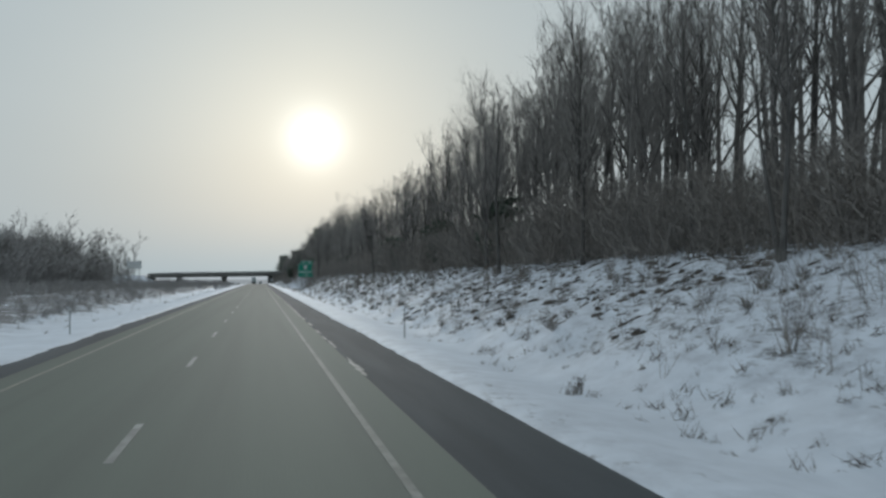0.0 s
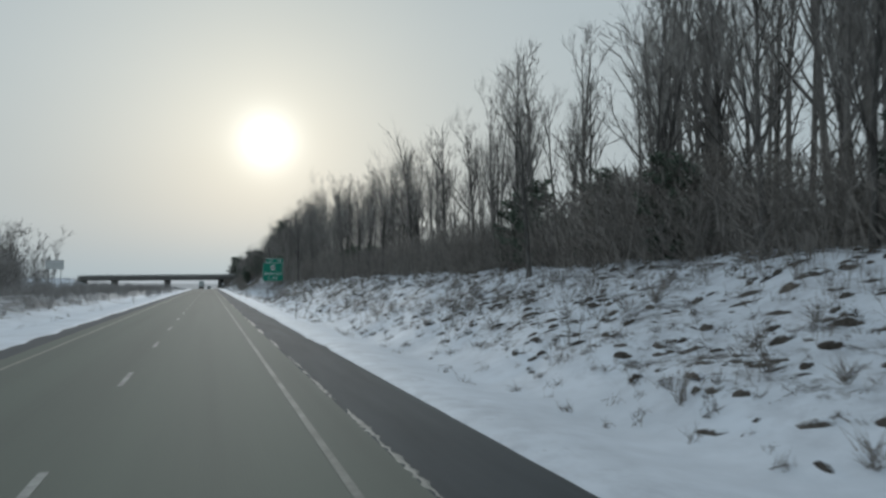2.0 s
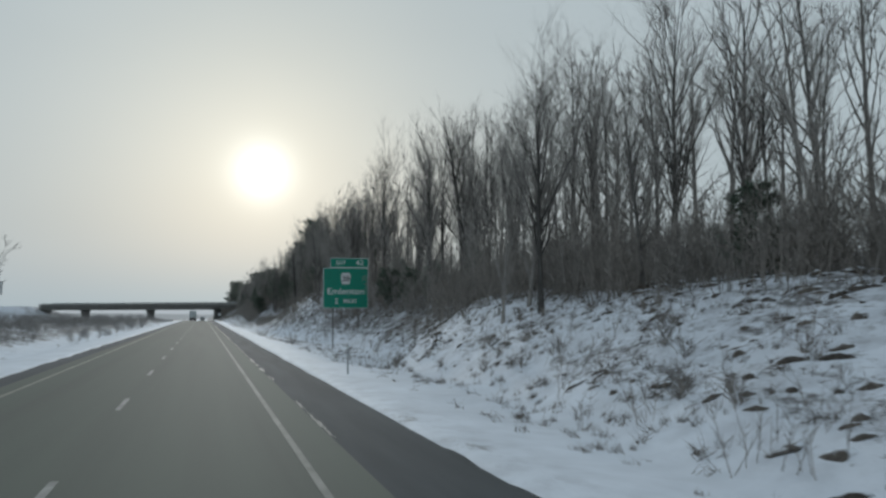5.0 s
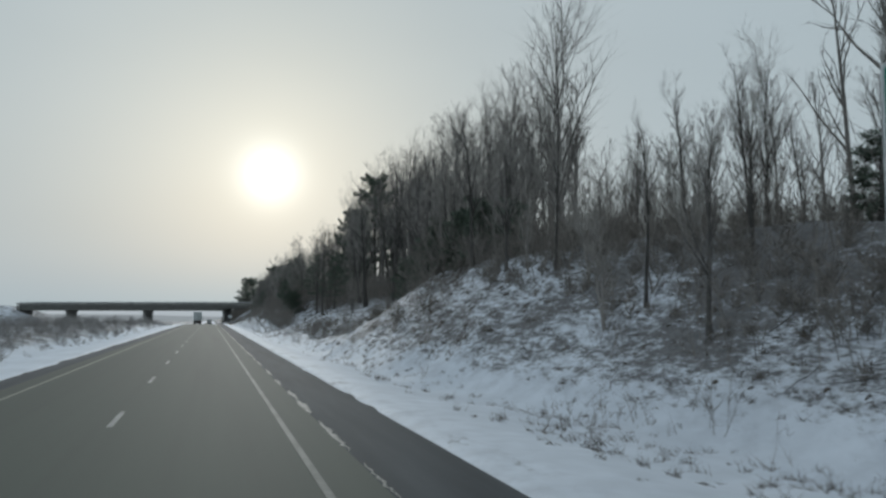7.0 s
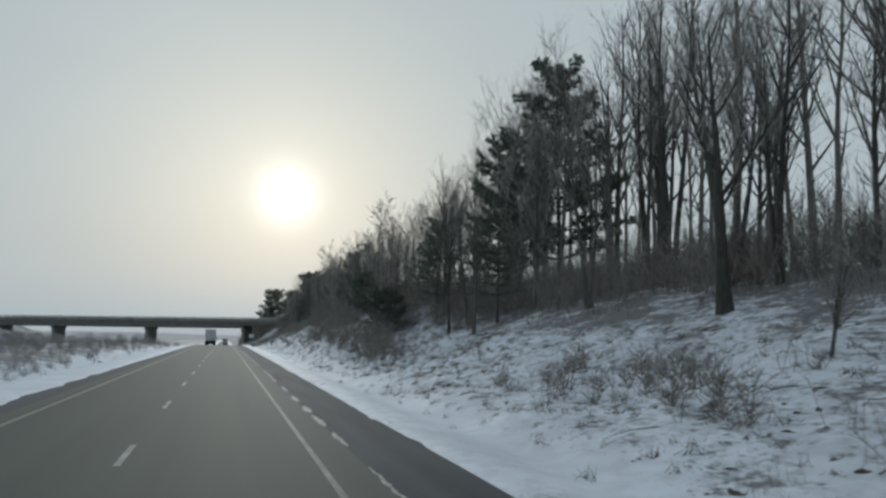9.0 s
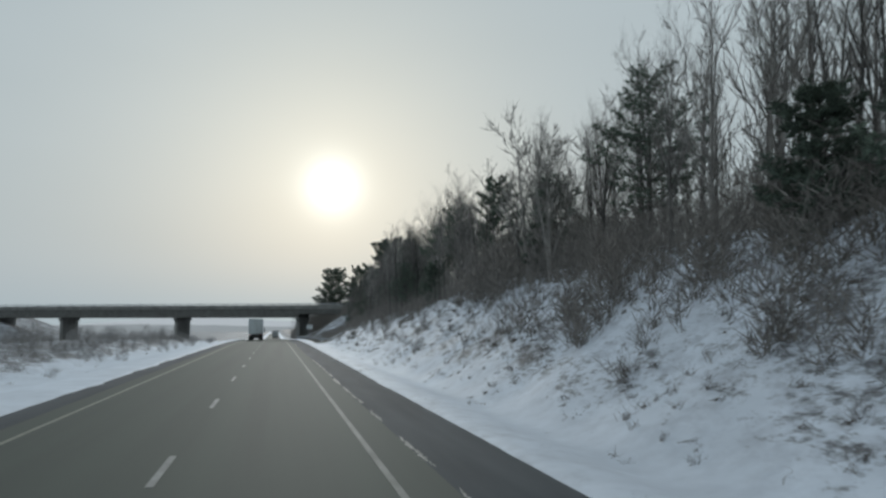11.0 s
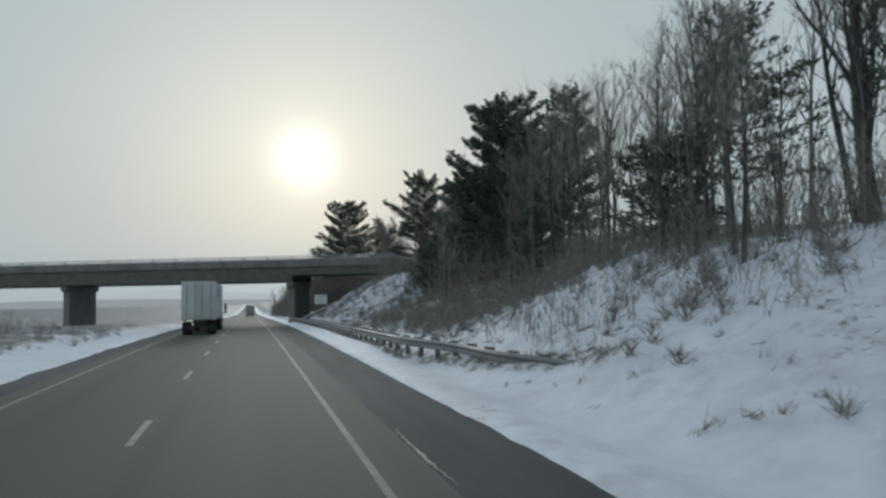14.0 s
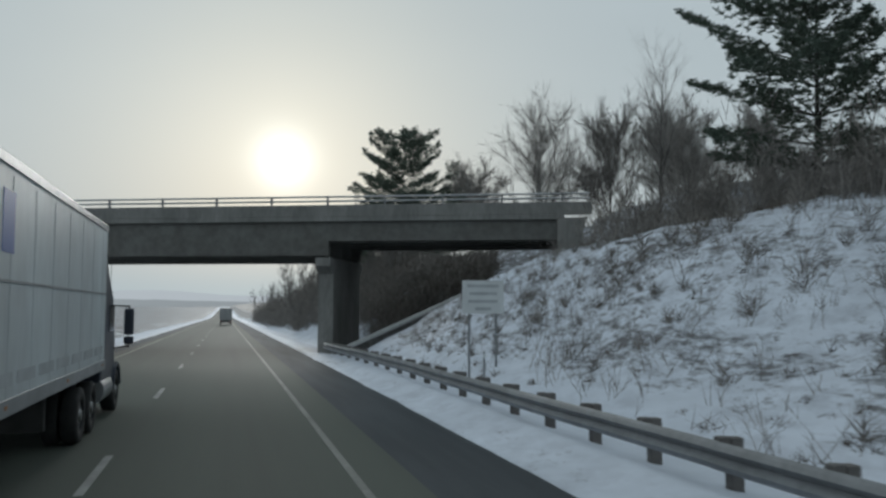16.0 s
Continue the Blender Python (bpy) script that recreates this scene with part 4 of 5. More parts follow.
def clods(name, count, label):
    """Low humps of matted grass and soil that lie open on the bank, with snow caught on top."""
    r = random.Random(91)
    vs, fs = [], []
    for _ in range(count):
        y = r.uniform(-4, 330)
        foot = table(BANK_FOOT, y)
        x = foot + 0.3 + 7.5 * r.random() ** 0.9
        if r.random() > 0.25 + 1.5 * lumps(x, y, 0.13, 41.0) + 0.8 * bare_haze_share(x, y) - 0.4:
            continue
        size = 1 - 0.5 * smooth(170, 230, y)
        w, d, h = r.uniform(0.06, 0.20) * size, r.uniform(0.10, 0.40) * size, r.uniform(0.03, 0.11) * size
        a = r.gauss(0.25, 0.35)
        c, sn = math.cos(a), math.sin(a)
        n = 7
        rim = [r.uniform(0.65, 1.25) for _ in range(n)]
        at = len(vs)
        for ring, up in ((1.0, -0.05), (0.8, 0.6), (0.4, 1.0)):
            for k in range(n):
                q = 6.2832 * k / n
                u, v = w * ring * rim[k] * math.cos(q), d * ring * rim[k] * math.sin(q)
                px, py = x + u * c - v * sn, y + u * sn + v * c
                vs.append((px, py, ground_z(px, py) + h * up * r.uniform(0.7, 1.2) - 0.02))
        vs.append((x, y, ground_z(x, y) + h * 1.05))
        for ring in range(2):
            for k in range(n):
                k2 = (k + 1) % n
                p = at + ring * n
                fs.append((p + k, p + k2, p + n + k2, p + n + k))
        fs.extend((at + 2 * n + k, at + 2 * n + (k + 1) % n, at + 3 * n) for k in range(n))
    return tagged(mesh_object(name, vs, fs, M_CLOD, smooth=True), label, "soil", kind="stuff")


clods("soil_clods", 5600, "dark humps of soil and matted grass breaking through the snow")

# ---------------------------------------------------------------- overpass
def on_bridge(u, v, z=0.0):
    return (BASE.x + u * math.cos(ANG) - v * math.sin(ANG), BASE.y + u * math.sin(ANG) + v * math.cos(ANG), z)


bridge = thing("overpass", (BASE.x, BASE.y, 0), "weathered concrete and steel overpass with metal rails across the highway", "bridge", turn=SKEW)
for v in (-3.6, -1.2, 1.2, 3.6):
    for u0, u1, low in ((U0, 0.35, 0.0), (0.35, U1, 0.85)):
        g = prism([(-0.22, low), (0.22, low), (0.22, low + 0.05), (0.03, low + 0.08), (0.03, 1.95), (0.2, 1.98), (0.2, 2.02), (-0.2, 2.02), (-0.2, 1.98), (-0.03, 1.95), (-0.03, low + 0.08), (-0.22, low + 0.05)], "x", u0, u1)
        bmesh.ops.translate(g, vec=(0, v, SOFFIT), verts=g.verts)
        part("girder", g, M_GIRDER, bridge, "long steel girder")
part("deck_slab", box(((U0 + U1) / 2, 0, SOFFIT + 2.15), (U1 - U0, 2 * HALF, 0.26), 0.02), M_CONCRETE, bridge)
for s in (-1, 1):
    part("parapet", box(((U0 + U1) / 2, s * (HALF - 0.14), SOFFIT + 2.62), (U1 - U0 + 3, 0.28, 0.68), 0.03), M_CONCRETE, bridge)
    for u0, u1, low in ((U0, 0.35, 0.1), (0.35, U1, 0.92)):
        part("fascia", box(((u0 + u1) / 2, s * (HALF - 0.3), SOFFIT + (2.0 + low) / 2), (u1 - u0, 0.10, 2.0 - low), 0.01), M_GIRDER, bridge)
    for z in (3.18, 3.43):
        part("rail", rod((U0, s * (HALF - 0.14), SOFFIT + z), (U1 + 1.4, s * (HALF - 0.14), SOFFIT + z), 0.055), M_ALU, bridge, "galvanised bridge rail")
    u = U0 + 0.5
    first = None
    while u < U1 + 1.4:
        if first is None:
            first = part("rail_post", box((0, 0, 0.22), (0.10, 0.14, 0.5), 0.01), M_STEEL, bridge)
            ob = first
        else:
            ob = new("rail_post", first.data)
            ob.parent = bridge
        ob.location = (u, s * (HALF - 0.14), SOFFIT + 3.0)
        u += 3.3
for u in (0.0, -33.0, -66.0):
    x, y, _ = on_bridge(u, 0)
    foot = min(ground_z(x, y), road_z(y)) - 0.6
    pier = part("pier", prism([(-3.3, foot), (3.3, foot), (3.3, SOFFIT - 0.9), (4.0, SOFFIT - 0.5), (4.0, SOFFIT), (-4.0, SOFFIT), (-4.0, SOFFIT - 0.5), (-3.3, SOFFIT - 0.9)], "x", u - 0.45, u + 0.45, 0.04), M_CONCRETE, bridge, "stained concrete wall pier")
for u0, u1 in ((U1 - 0.4, U1 + 1.0), (U0 - 1.3, U0 + 0.2)):
    part("abutment", box(((u0 + u1) / 2, 0, 2.6), (u1 - u0, 2 * HALF + 0.4, 8.0), 0.04), M_CONCRETE, bridge, "concrete abutment at the slope's top")


def slope_ground():
    """Stone facing of the slope under the deck, with a pale kerb at its near edge."""
    vs, fs = [], []
    n, m = 16, 12
    for i in range(n + 1):
        u = 0.9 + (U1 - 0.9) * i / n
        for j in range(m + 1):
            v = -HALF + 0.2 + (2 * HALF - 0.4) * j / m
            x, y, _ = on_bridge(u, v)
            z = slope_z(u)
            vs.append((x, y, max(z, ground_z(x, y) + 0.03) + 0.05 * lumps(x, y, 2.0, 3.0)))
    for i in range(n):
        for j in range(m):
            a = i * (m + 1) + j
            fs.append((a, a + m + 1, a + m + 2, a + 1))
    ob = mesh_object("slope_paving", vs, fs, M_STONE)
    md = ob.modifiers.new("thick", "SOLIDIFY")
    md.thickness, md.offset = 0.5, -1
    tagged(ob, "dark stone slope under the overpass", "slope", kind="structure")
    cv, cf = [], []
    pts = []
    for i in range(9):
        u = 1.0 + (U1 - 1.0) * i / 8
        x, y, _ = on_bridge(u, -HALF - 0.1)
        z = slope_z(u) + 0.12
        pts.append(Vector((x, y, z)))
    tube(cv, cf, pts, [0.13] * 9, 6)
    tagged(mesh_object("slope_kerb", cv, cf, M_KERB), "pale concrete kerb up the slope under the bridge", "kerb", kind="structure")


slope_ground()

# ---------------------------------------------------------------- guard rail
RAIL_X = [(464, 8.8), (474, 7.45), (485, 6.4), (499.2, 6.2), (536, 5.6), (558.4, 4.95), (672, 4.9)]
rail = thing("guard_rail", (0, 0, 0), "galvanised steel guard rail on wooden posts in the snow", "guard rail")
profile = [(0.0, 0.35), (0.045, 0.31), (0.08, 0.26), (0.0, 0.175), (0.08, 0.09), (0.045, 0.04), (0.0, 0.0)]
def rail_ground(yy):
    return road_z(yy) + 0.06


SEG = 3.8
y = 464.0
k = 0
while y < 555:
    vs, fs = [], []
    for j in range(5):
        yy = y + (SEG + 0.12) * j / 4
        for px, pz in profile:
            vs.append((table(RAIL_X, yy) - px, yy, rail_ground(yy) + 0.26 + 0.10 * smooth(464, 481, yy) + pz + 0.008 * (k % 2)))
    n = len(profile)
    for j in range(4):
        for i in range(n - 1):
            a = j * n + i
            fs.append((a, a + 1, a + n + 1, a + n))
    beam = mesh_object("beam", vs, fs, M_STEEL, rail)
    md = beam.modifiers.new("thick", "SOLIDIFY")
    md.thickness = 0.006
    for yy in (y + 0.05, y + 1.95):
        xx = table(RAIL_X, yy) + 0.26
        zz = rail_ground(yy)
        drop = 0.10 * (1 - smooth(464, 481, yy))      # the end of the rail runs into the bank
        part("post", box((xx, yy, zz + 0.2 - drop), (0.17, 0.17, 1.1), 0.012), M_POST, rail)
        part("spacer_block", box((xx - 0.17, yy, zz + 0.60 - drop), (0.16, 0.14, 0.33), 0.01), M_POST, rail)
    y += SEG
    k += 1
tufts = []
for _ in range(420):
    yy = 466 + 41 * rng.random() ** 1.3
    tufts.append((table(RAIL_X, yy) + rng.uniform(-0.45, 0.5), yy, rng.uniform(0.15, 0.45), rng.randint(7, 13), 0.5))
scatter("rail_grass", tufts, M_STRAW, "straw-coloured dead grass under the guard rail", "grass")


# ---------------------------------------------------------------- signs
def letters(name, text, size, at, parent, mat, turn=(90, 0, 0), wide=1.0, align="CENTER"):
    cu = bpy.data.curves.new(name, "FONT")
    cu.body, cu.size, cu.align_x, cu.align_y, cu.extrude, cu.offset = text, size, align, "CENTER", 0.003, size * 0.012
    tmp = new(name, cu)
    me = bpy.data.meshes.new_from_object(tmp.evaluated_get(bpy.context.evaluated_depsgraph_get()))
    bpy.data.objects.remove(tmp)
    me.materials.clear()
    me.materials.append(mat)
    ob = new(name, me)
    ob.parent = parent
    ob.matrix_basis = pose(*at, *turn) @ Matrix.Diagonal((wide, 1, 1, 1))
    return ob


def rounded(w, h, r, n=5):
    pts = []
    for cx, cy, a0 in ((w / 2 - r, h / 2 - r, 0), (-w / 2 + r, h / 2 - r, 90), (-w / 2 + r, -h / 2 + r, 180), (w / 2 - r, -h / 2 + r, 270)):
        for i in range(n + 1):
            a = radians(a0 + 90 * i / n)
            pts.append((cx + r * math.cos(a), cy + r * math.sin(a)))
    return pts


def panel(name, w, h, r, cx, cz, y0, y1, mat, parent, label=""):
    bm = prism([(x + cx, z + cz) for x, z in rounded(w, h, r)], "y", y0, y1)
    return part(name, bm, mat, parent, label)


SX, SY = 12.7, 234.5
sz = ground_z(SX, SY)
exit_sign = thing("exit_sign", (SX, SY, sz), "green highway exit sign with white lettering on two steel posts", "road sign", turn=-4)
SW, SH, LOW = 4.16, 3.74, 2.89 - sz
for px in (-1.15, 1.15):
    gz = ground_z(SX + px, SY) - sz
    part("post", box((px, 0.06, (LOW + SH + gz) / 2 - 0.2), (0.11, 0.16, LOW + SH - gz + 0.4), 0.01), M_POST, exit_sign, "grey steel post")
main = panel("panel", SW, SH, 0.18, 0, LOW + SH / 2, -0.06, -0.03, M_SIGN_WHITE, exit_sign)
panel("green_face", SW - 0.1, SH - 0.1, 0.14, 0, LOW + SH / 2, -0.066, -0.056, M_GREEN, main, "green reflective face with white border")
tab = panel("exit_tab", 3.55, 0.90, 0.12, 0.33, LOW + SH + 0.46, -0.06, -0.03, M_SIGN_WHITE, exit_sign)
panel("green_face", 3.46, 0.81, 0.09, 0.33, LOW + SH + 0.46, -0.066, -0.056, M_GREEN, tab)
for z in (LOW + 0.5, LOW + SH - 0.5):
    part("brace", box((0, 0.01, z), (SW - 0.3, 0.07, 0.10)), M_ALU, exit_sign)
letters("lettering", "EXIT", 0.46, (-0.45, -0.069, LOW + SH + 0.46), tab, M_SIGN_WHITE)
letters("lettering", "42", 0.64, (1.28, -0.069, LOW + SH + 0.46), tab, M_SIGN_WHITE, wide=1.15)
letters("lettering", "Emlenton", 0.76, (0, -0.069, LOW + 1.55), main, M_SIGN_WHITE, wide=1.18)
letters("lettering", "2", 0.70, (-0.86, -0.069, LOW + 0.66), main, M_SIGN_WHITE)
letters("lettering", "MILES", 0.50, (0.40, -0.069, LOW + 0.66), main, M_SIGN_WHITE)
key = [(-0.26, -0.45), (0.26, -0.45), (0.37, 0.27), (0.26, 0.30), (0.26, 0.45), (-0.26, 0.45), (-0.26, 0.30), (-0.37, 0.27)]
shield = part("route_shield", prism([(x * 1.3, z * 1.15 + LOW + 2.75) for x, z in key], "y", -0.076, -0.066), M_SIGN_WHITE, main, "white keystone-shaped route shield")
letters("lettering", "38", 0.72, (0, -0.079, LOW + 2.71), shield, M_BLACK)

WX, WY = 7.4, 535.5
wz = ground_z(WX, WY)
notice = thing("notice_sign", (WX, WY, wz), "white notice sign with grey lines of print on two thin posts", "road sign", turn=-2)
NB = 2.25 - wz          # middle of the board over the ground
for px in (-0.42, 0.42):
    part("post", box((px, 0.03, NB / 2 - 0.1), (0.06, 0.05, NB + 0.9)), M_STEEL, notice)
board = panel("board", 1.3, 1.0, 0.03, 0, NB, -0.03, 0.0, M_SIGN_WHITE, notice)
for z, w in ((NB + 0.33, 0.98), (NB + 0.1, 0.86), (NB - 0.13, 0.92), (NB - 0.36, 0.5)):
    part("print_line", box((0, -0.033, z), (w, 0.004, 0.09)), M_FADED_PRINT, board)

BX, BY = -62.0, 435.0
bz = ground_z(BX, BY)
billboard = thing("billboard", (BX, BY, bz), "pale blank billboard on steel posts above the median brush", "billboard", turn=8)
face = panel("panel", 7.0, 3.6, 0.02, 0, 10.7 - bz, -0.1, 0.1, M_SIGN_WHITE, billboard)
for z in (8.85, 12.55):
    part("frame_rail", box((0, -0.02, z - bz), (7.2, 0.3, 0.12), 0.01), M_ALU, billboard)
part("walkway", box((0, -0.6, 8.6 - bz), (7.2, 0.8, 0.06), 0.01), M_STEEL, billboard)
for px in (-2.4, 0.0, 2.4):
    part("post", box((px, 0.25, (12.4 - bz) / 2 - 0.3), (0.3, 0.3, 12.4 - bz + 0.6), 0.02), M_STEEL, billboard)

# single shrubs on the bank
def bare_shrub(x, y, h, seed, stems=14):
    r = random.Random(seed)
    vs, fs = [], []
    for _ in range(stems):
        w = Vector((r.gauss(0, 0.35), r.gauss(0, 0.35), 1)).normalized()
        p = Vector((r.gauss(0, 0.06), r.gauss(0, 0.06), -0.1))
        stem = bend(r, p, w, h * r.uniform(0.6, 1.1), 3, 0.05, 0.12)
        tube(vs, fs, stem, [0.009, 0.007, 0.005, 0], 4)
        for _ in range(7):
            q, d = along(stem, r.uniform(0.3, 0.95))
            tube(vs, fs, [q, q + side_way(r, d, radians(r.uniform(20, 50))) * h * r.uniform(0.15, 0.35)], [0.006, 0], 3)
    ob = mesh_object("bare_shrub", vs, fs, M_BRUSH)
    ob.location = (x, y, ground_z(x, y))
    return tagged(ob, "leafless brown shrub with thin stems standing in the snow", "shrub", "bank shrubs")


for k, (x, y, h) in enumerate([(9.6, 13.3, 1.2), (6.7, 16.6, 0.55), (12.2, 17.9, 1.4), (8.6, 295.5, 1.8), (9.2, 297.6, 1.6), (7.3, 229.1, 1.3), (10.5, 99.2, 1.1), (8.2, 76.8, 0.8),
                                (9.0, 161.6, 0.9), (8.8, 419.2, 0.9), (10.2, 409.6, 1.2), (9.4, 361.6, 1.3), (8.4, 371.2, 1.0), (7.8, 432, 0.7)]):
    bare_shrub(x, y, h, 70 + k)

# delineators
for k, (x, y, h) in enumerate([(5.6, 31.7, 1.15), (-8.3, 39.4, 1.25), (5.6, 118.4, 1.15), (5.6, 192, 1.15), (5.75, 495.0, 1.05), (6.7, 533.2, 1.2), (-8.6, 168, 1.2)]):
    d = thing("delineator_post", (x, y, ground_z(x, y)), "thin grey roadside marker post in the snow", "marker post", "marker posts")
    part("post", box((0, 0, h / 2 - 0.15), (0.05, 0.035, h + 0.3), 0.005), M_STEEL, d)
    part("reflector", box((0, -0.022, h - 0.12), (0.075, 0.012, 0.12), 0.004), M_SIGN_WHITE, d)


# ---------------------------------------------------------------- vehicles
def wheel(parent, x, y, z, r=0.5, w=0.28, side=1):
    bm = bmesh.new()
    prof = [(r * 0.56, -w / 2), (r * 0.93, -w / 2), (r, -w * 0.36), (r, w * 0.36), (r * 0.93, w / 2), (r * 0.56, w / 2)]
    n = 28
    rings = [[bm.verts.new((c, q * math.cos(6.28319 * k / n), q * math.sin(6.28319 * k / n))) for k in range(n)] for q, c in prof]
    for i in range(len(prof)):
        a, b = rings[i], rings[(i + 1) % len(prof)]
        for k in range(n):
            bm.faces.new((a[k], a[(k + 1) % n], b[(k + 1) % n], b[k]))
    bmesh.ops.recalc_face_normals(bm, faces=bm.faces)
    t = part("wheel", bm, M_RUBBER, parent, "dirty black truck tyre", True)
    t.location = (x, y, z)
    rb = bmesh.new()
    add_rod(rb, (-w * 0.35, 0, 0), (w * 0.32 * side, 0, 0), r * 0.57, r * 0.55, 24)
    add_rod(rb, (w * 0.2 * side, 0, 0), (w * 0.52 * side, 0, 0), r * 0.26, r * 0.2, 16)
    for k in range(10):
        a = 0.628 * k
        add_rod(rb, (w * 0.3 * side, 0.4 * r * math.cos(a), 0.4 * r * math.sin(a)), (w * 0.38 * side, 0.4 * r * math.cos(a), 0.4 * r * math.sin(a)), 0.022, None, 6)
    part("rim", rb, M_RIM, t, "dull metal rim")
    return t


TX, TY = -3.85, 530.3     # middle of the truck, front of its trailer
tilt = math.degrees(math.atan((road_z(TY + 3) - road_z(TY - 14)) / 17))
semi = thing("trailer_truck", (TX, TY, road_z(TY)), "dirty white box trailer behind a dark blue truck cab", "truck")
semi.matrix_basis = pose(TX, TY, road_z(TY) + 0.02, tilt, 0, 0)
HW = 1.3
trailer = part("trailer_box", box((0, -8.0, 2.66), (2 * HW, 16.0, 2.98), 0.03), M_TRAILER, semi)
for s in (-1, 1):
    part("bottom_rail", box((s * (HW + 0.006), -8.0, 1.26), (0.03, 16.0, 0.20), 0.006), M_TRAILER_TRIM, trailer)
    part("top_rail", box((s * (HW + 0.006), -8.0, 4.09), (0.03, 16.0, 0.12), 0.006), M_TRAILER_TRIM, trailer)
    part("belt_seam", box((s * (HW + 0.004), -8.0, 2.72), (0.016, 15.8, 0.03)), M_TRAILER_TRIM, trailer)
    for k in range(13):
        part("panel_seam", box((s * (HW + 0.002), -0.62 - 1.22 * k, 2.65), (0.0045, 0.02, 2.6), 0.001), M_TRAILER, trailer)
    for k in range(5):
        part("marker_lamp", box((s * (HW + 0.02), -0.4 - 3.8 * k, 1.27), (0.02, 0.10, 0.05), 0.006), M_AMBER, semi)
    for k, (yy, w, h) in enumerate(((-8.1, 0.55, 0.72), (-8.95, 0.55, 0.72), (-9.8, 0.5, 0.72), (-10.65, 0.55, 0.72), (-11.5, 0.55, 0.72), (-12.35, 0.5, 0.72))):
        part("print_bar", box((s * (HW + 0.003), yy, 3.4), (0.006, w, h)), M_BLUE, trailer, "blue print bar")
    for k in range(7):
        part("print_bar", box((s * (HW + 0.003), -0.85 - 1.22 * k, 1.58), (0.006, 0.98, 0.16)), M_FADED_PRINT, trailer, "faded grey print bar")
part("front_wall", box((0, 0.02, 2.66), (2 * HW - 0.05, 0.05, 2.7), 0.01), M_TRAILER_TRIM, trailer)
for s in (-1, 1):
    part("rear_door", box((s * 0.64, -16.02, 2.65), (1.24, 0.05, 2.66), 0.01), M_TRAILER, trailer)
    for q in (0.25, 0.9):
        part("lock_rod", rod((s * q, -16.07, 1.3), (s * q, -16.07, 4.0), 0.018), M_STEEL, trailer)
    part("tail_lamp", box((s * 1.05, -16.06, 1.12), (0.34, 0.05, 0.10), 0.01), M_LENS, semi)
    part("mud_flap", box((s * 0.95, -15.6, 0.55), (0.62, 0.02, 0.7)), M_RUBBER, semi)
part("underride_bar", box((0, -15.95, 0.62), (2.3, 0.1, 0.1), 0.01), M_CHASSIS, semi)
part("chassis", box((0, -6.4, 1.02), (0.9, 19.0, 0.26), 0.02), M_CHASSIS, semi)
part("landing_gear", box((0, -3.4, 0.72), (1.7, 0.16, 0.7), 0.02), M_CHASSIS, semi)
for yy in (-15.0, -13.75, -2.3, -1.0):
    for s in (-1, 1):
        wheel(semi, s * 1.10, yy, 0.5, 0.5, 0.28, s)
        wheel(semi, s * 0.78, yy, 0.5, 0.5, 0.26, -s)
    part("axle", rod((-1.0, yy, 0.5), (1.0, yy, 0.5), 0.07), M_CHASSIS, semi)
for s in (-1, 1):
    wheel(semi, s * 1.08, 2.65, 0.5, 0.5, 0.3, s)
cab = part("cab", prism([(0.35, 0.75), (2.45, 0.75), (2.5, 1.55), (2.35, 2.0), (2.0, 2.72), (1.3, 3.15), (0.55, 3.75), (0.35, 3.75)], "x", -1.2, 1.2, 0.06), M_CAB, semi)
part("hood", prism([(2.3, 0.72), (3.75, 0.62), (3.85, 1.25), (3.6, 1.55), (2.4, 1.75)], "x", -0.95, 0.95, 0.10), M_CAB, semi)
part("roof_fairing", prism([(0.5, 3.70), (1.35, 3.10), (1.95, 2.74), (1.7, 3.3), (0.9, 3.88), (0.5, 3.95)], "x", -1.05, 1.05, 0.05), M_FAIRING, semi, "cream roof fairing")
part("bumper", box((0, 3.8, 0.5), (2.3, 0.18, 0.4), 0.04), M_CHASSIS, semi)
for s in (-1, 1):
    part("side_window", box((s * 1.205, 1.75, 2.2), (0.02, 0.75, 0.6), 0.008), M_GLASS, semi)
    fen = bmesh.new()
    for k in range(7):
        a, b = radians(10 + 160 * k / 7), radians(10 + 160 * (k + 1) / 7)
        am = (a + b) / 2
        add_box(fen, (s * 1.08, 2.65 + 0.62 * math.cos(am), 0.5 + 0.62 * math.sin(am)), (0.36, 0.30, 0.04), 0.0, Matrix.Rotation(am - math.pi / 2, 4, "X"))
    part("fender", fen, M_CAB, semi)
    part("fuel_tank", rod((s * 0.95, 0.3, 0.68), (s * 0.95, 1.75, 0.68), 0.32, None, 20), M_ALU, semi, "dull aluminium fuel tank")
    part("step", box((s * 1.12, 1.95, 0.55), (0.25, 0.5, 0.06), 0.01), M_CHASSIS, semi)
    part("door_mirror", box((s * 1.52, 2.3, 2.12), (0.22, 0.10, 0.62), 0.035), M_CAB, semi)
    part("small_mirror", box((s * 1.52, 2.3, 1.68), (0.22, 0.10, 0.18), 0.03), M_CAB, semi)
    arm = rod((s * 1.18, 2.2, 2.5), (s * 1.52, 2.3, 2.48), 0.018)
    add_rod(arm, (s * 1.18, 2.2, 1.5), (s * 1.52, 2.3, 1.55), 0.018)
    add_rod(arm, (s * 1.52, 2.3, 1.5), (s * 1.52, 2.3, 2.5), 0.016)
    part("mirror_arm", arm, M_CHASSIS, semi)
part("aerial", rod((1.1, 2.2, 2.6), (1.12, 2.15, 3.9), 0.008, 0.004, 6), M_CHASSIS, semi)
part("rear_cab_extender", box((0, 0.33, 2.3), (2.36, 0.06, 2.9), 0.01), M_CAB, semi)

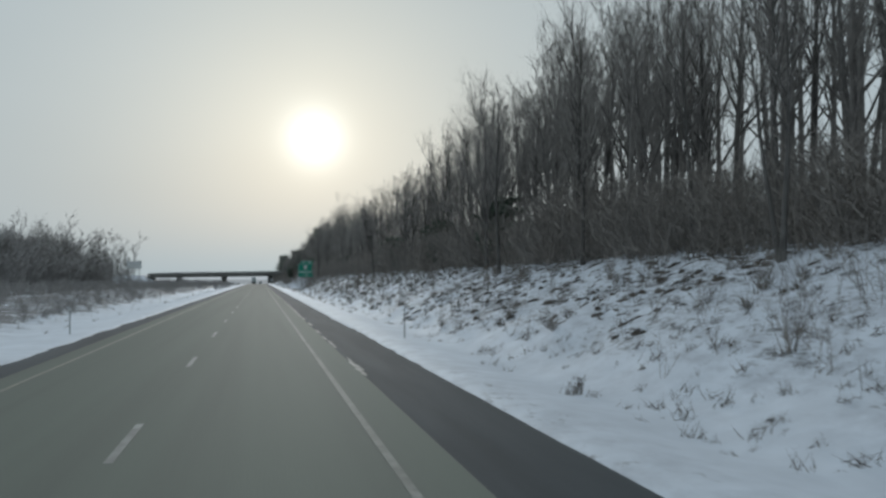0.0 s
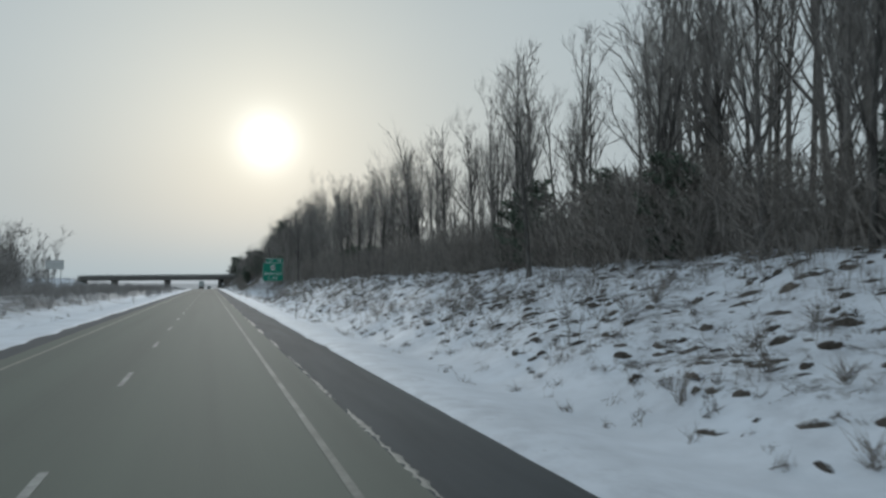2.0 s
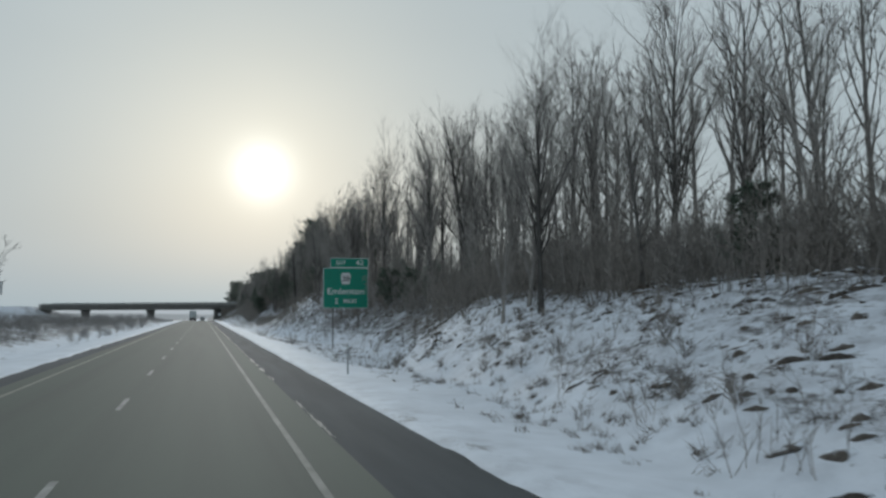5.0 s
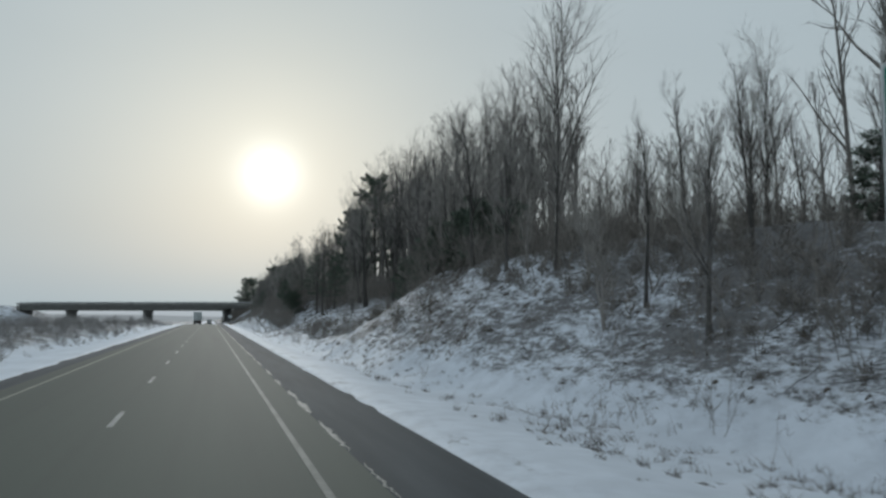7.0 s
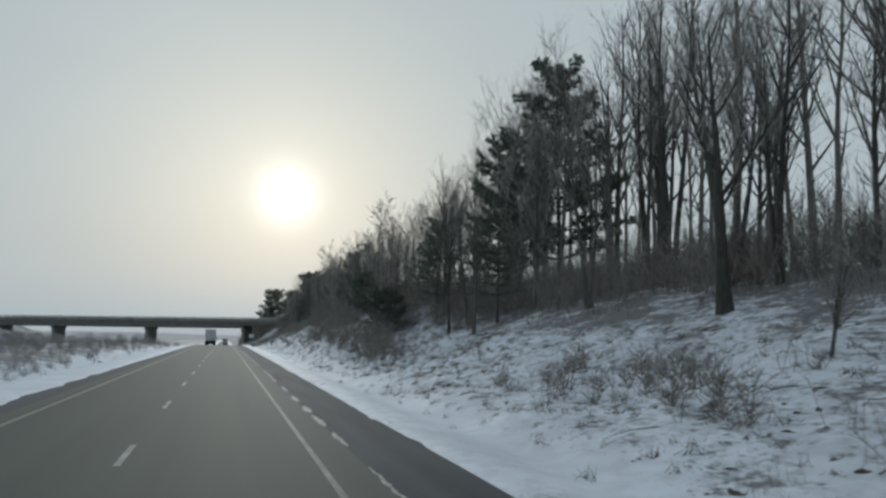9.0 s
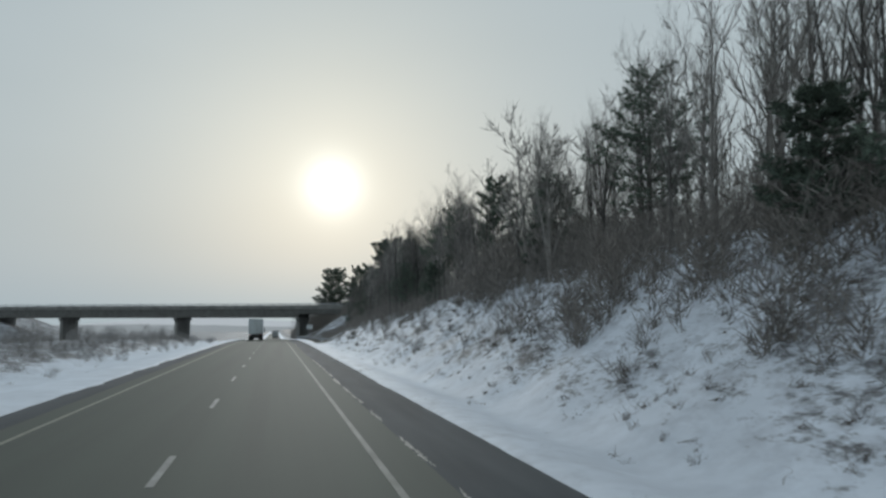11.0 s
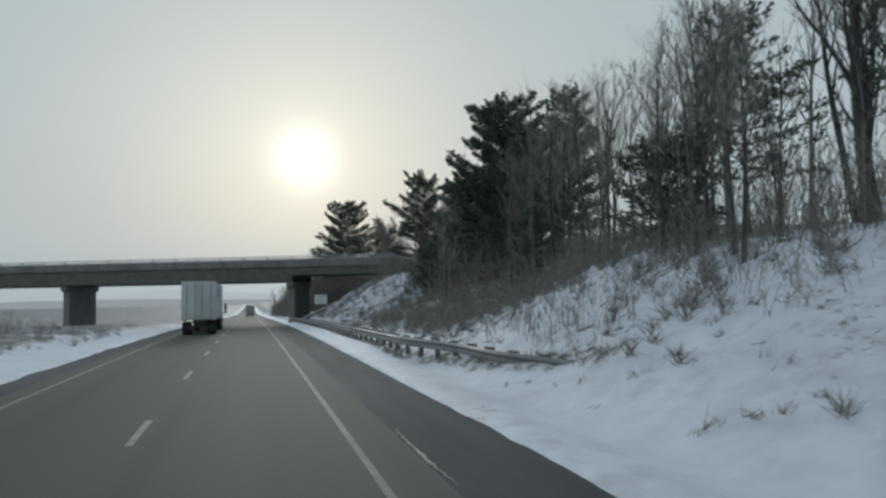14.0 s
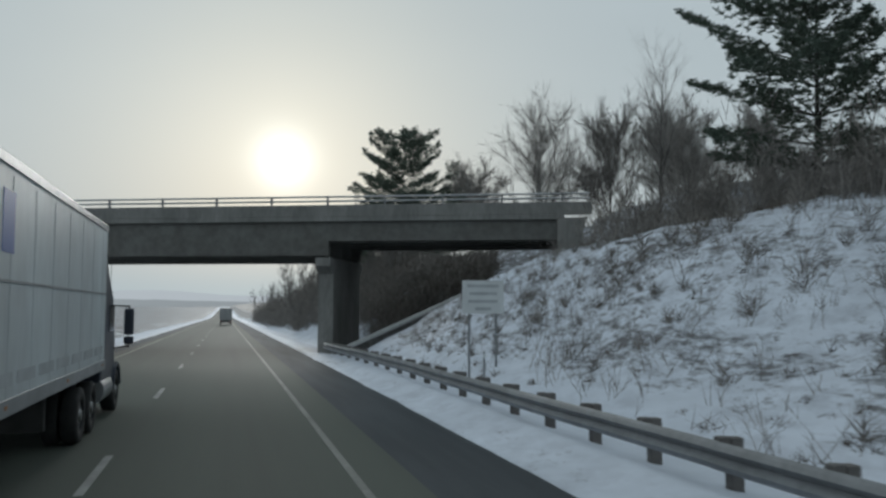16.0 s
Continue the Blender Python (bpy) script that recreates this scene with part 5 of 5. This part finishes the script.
LX, LY = 0.1, 691.0
lorry = thing("box_lorry", (LX, LY, road_z(LY)), "distant grey box lorry on the road beyond the bridge", "truck")
body = part("cargo_box", box((0, 0, 2.25), (2.5, 8.0, 2.6), 0.04), M_GREY_PRINT, lorry)
for s in (-1, 1):
    part("rear_door", box((s * 0.6, -4.02, 2.25), (1.15, 0.04, 2.4), 0.01), M_TRAILER_TRIM, body)
    part("tail_lamp", box((s * 1.0, -4.05, 0.85), (0.3, 0.05, 0.12), 0.01), M_LENS, lorry)
    for yy in (-2.6, 4.6):
        wheel(lorry, s * 1.02, yy, 0.48, 0.48, 0.28, s)
part("chassis", box((0, 0.6, 0.82), (1.0, 9.0, 0.24)), M_CHASSIS, lorry)
part("cab", prism([(4.1, 0.6), (5.9, 0.6), (5.95, 1.5), (5.5, 2.6), (4.1, 2.7)], "x", -1.15, 1.15, 0.06), M_CAB, lorry)
part("bumper", box((0, -4.0, 0.6), (2.2, 0.1, 0.14), 0.01), M_CHASSIS, lorry)


# ---------------------------------------------------------------- far hills
def ridge(name, y, x0, x1, base, height, seed, mat, label, depth):
    vs, fs = [], []
    n = 160
    for i in range(n + 1):
        x = x0 + (x1 - x0) * i / n
        h = height * (0.75 + 0.45 * noise.noise((x * 0.0016 + seed, seed, 0))) + 2.5 * noise.noise((x * 0.02, seed, 3.0)) + 1.5 * noise.noise((x * 0.07, seed, 5.0))
        vs += [(x, y, base - 30), (x, y + depth * 0.5, base + h), (x, y + depth, base - 30)]
    for i in range(n):
        a = i * 3
        fs += [(a, a + 3, a + 4, a + 1), (a + 1, a + 4, a + 5, a + 2)]
    tagged(mesh_object(name, vs, fs, mat, smooth=True), label, "hill", kind="structure")


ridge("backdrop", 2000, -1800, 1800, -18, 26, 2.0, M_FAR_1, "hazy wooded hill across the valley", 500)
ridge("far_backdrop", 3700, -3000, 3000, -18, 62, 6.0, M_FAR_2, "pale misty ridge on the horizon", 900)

# slush along the shoulder's inner edge
vs, fs = [], []
y = 20.0
while y < 480:
    ln = rng.uniform(1.2, 5.0)
    w = (0.04 + 0.14 * max(0.0, lumps(0, y, 0.08, 21.0) + 0.3)) * table([(0, 1), (96, 1), (144, 0.5), (208, 0.9), (384, 1.0), (416, 0.3), (480, 0.2)], y)
    if w > 0.035:
        x = 2.6 + 0.06 * lumps(0, y, 0.2, 23.0)
        i = len(vs)
        n = max(6, int(ln / 0.13))
        for k in range(n + 1):
            f = k / n
            yy = y + ln * f
            ww = w * (0.1 + 0.9 * math.sin(math.pi * f)) * (0.35 + 1.0 * rng.random())
            xx = x + 0.035 * rng.uniform(-1, 1)
            z = road_z(yy)
            vs += [(xx - ww, yy, z + 0.001), (xx - ww * 0.3, yy, z + 0.010), (xx + ww * 0.5, yy, z + 0.010), (xx + ww, yy, z - 0.004)]
        for r in range(n):
            for c in range(3):
                a = i + r * 4 + c
                fs.append((a, a + 1, a + 5, a + 4))
    y += ln * rng.uniform(0.9, 2.0)
tagged(mesh_object("slush", vs, fs, M_SLUSH, smooth=True), "broken line of grey-white slush on the shoulder", "snow", kind="stuff")
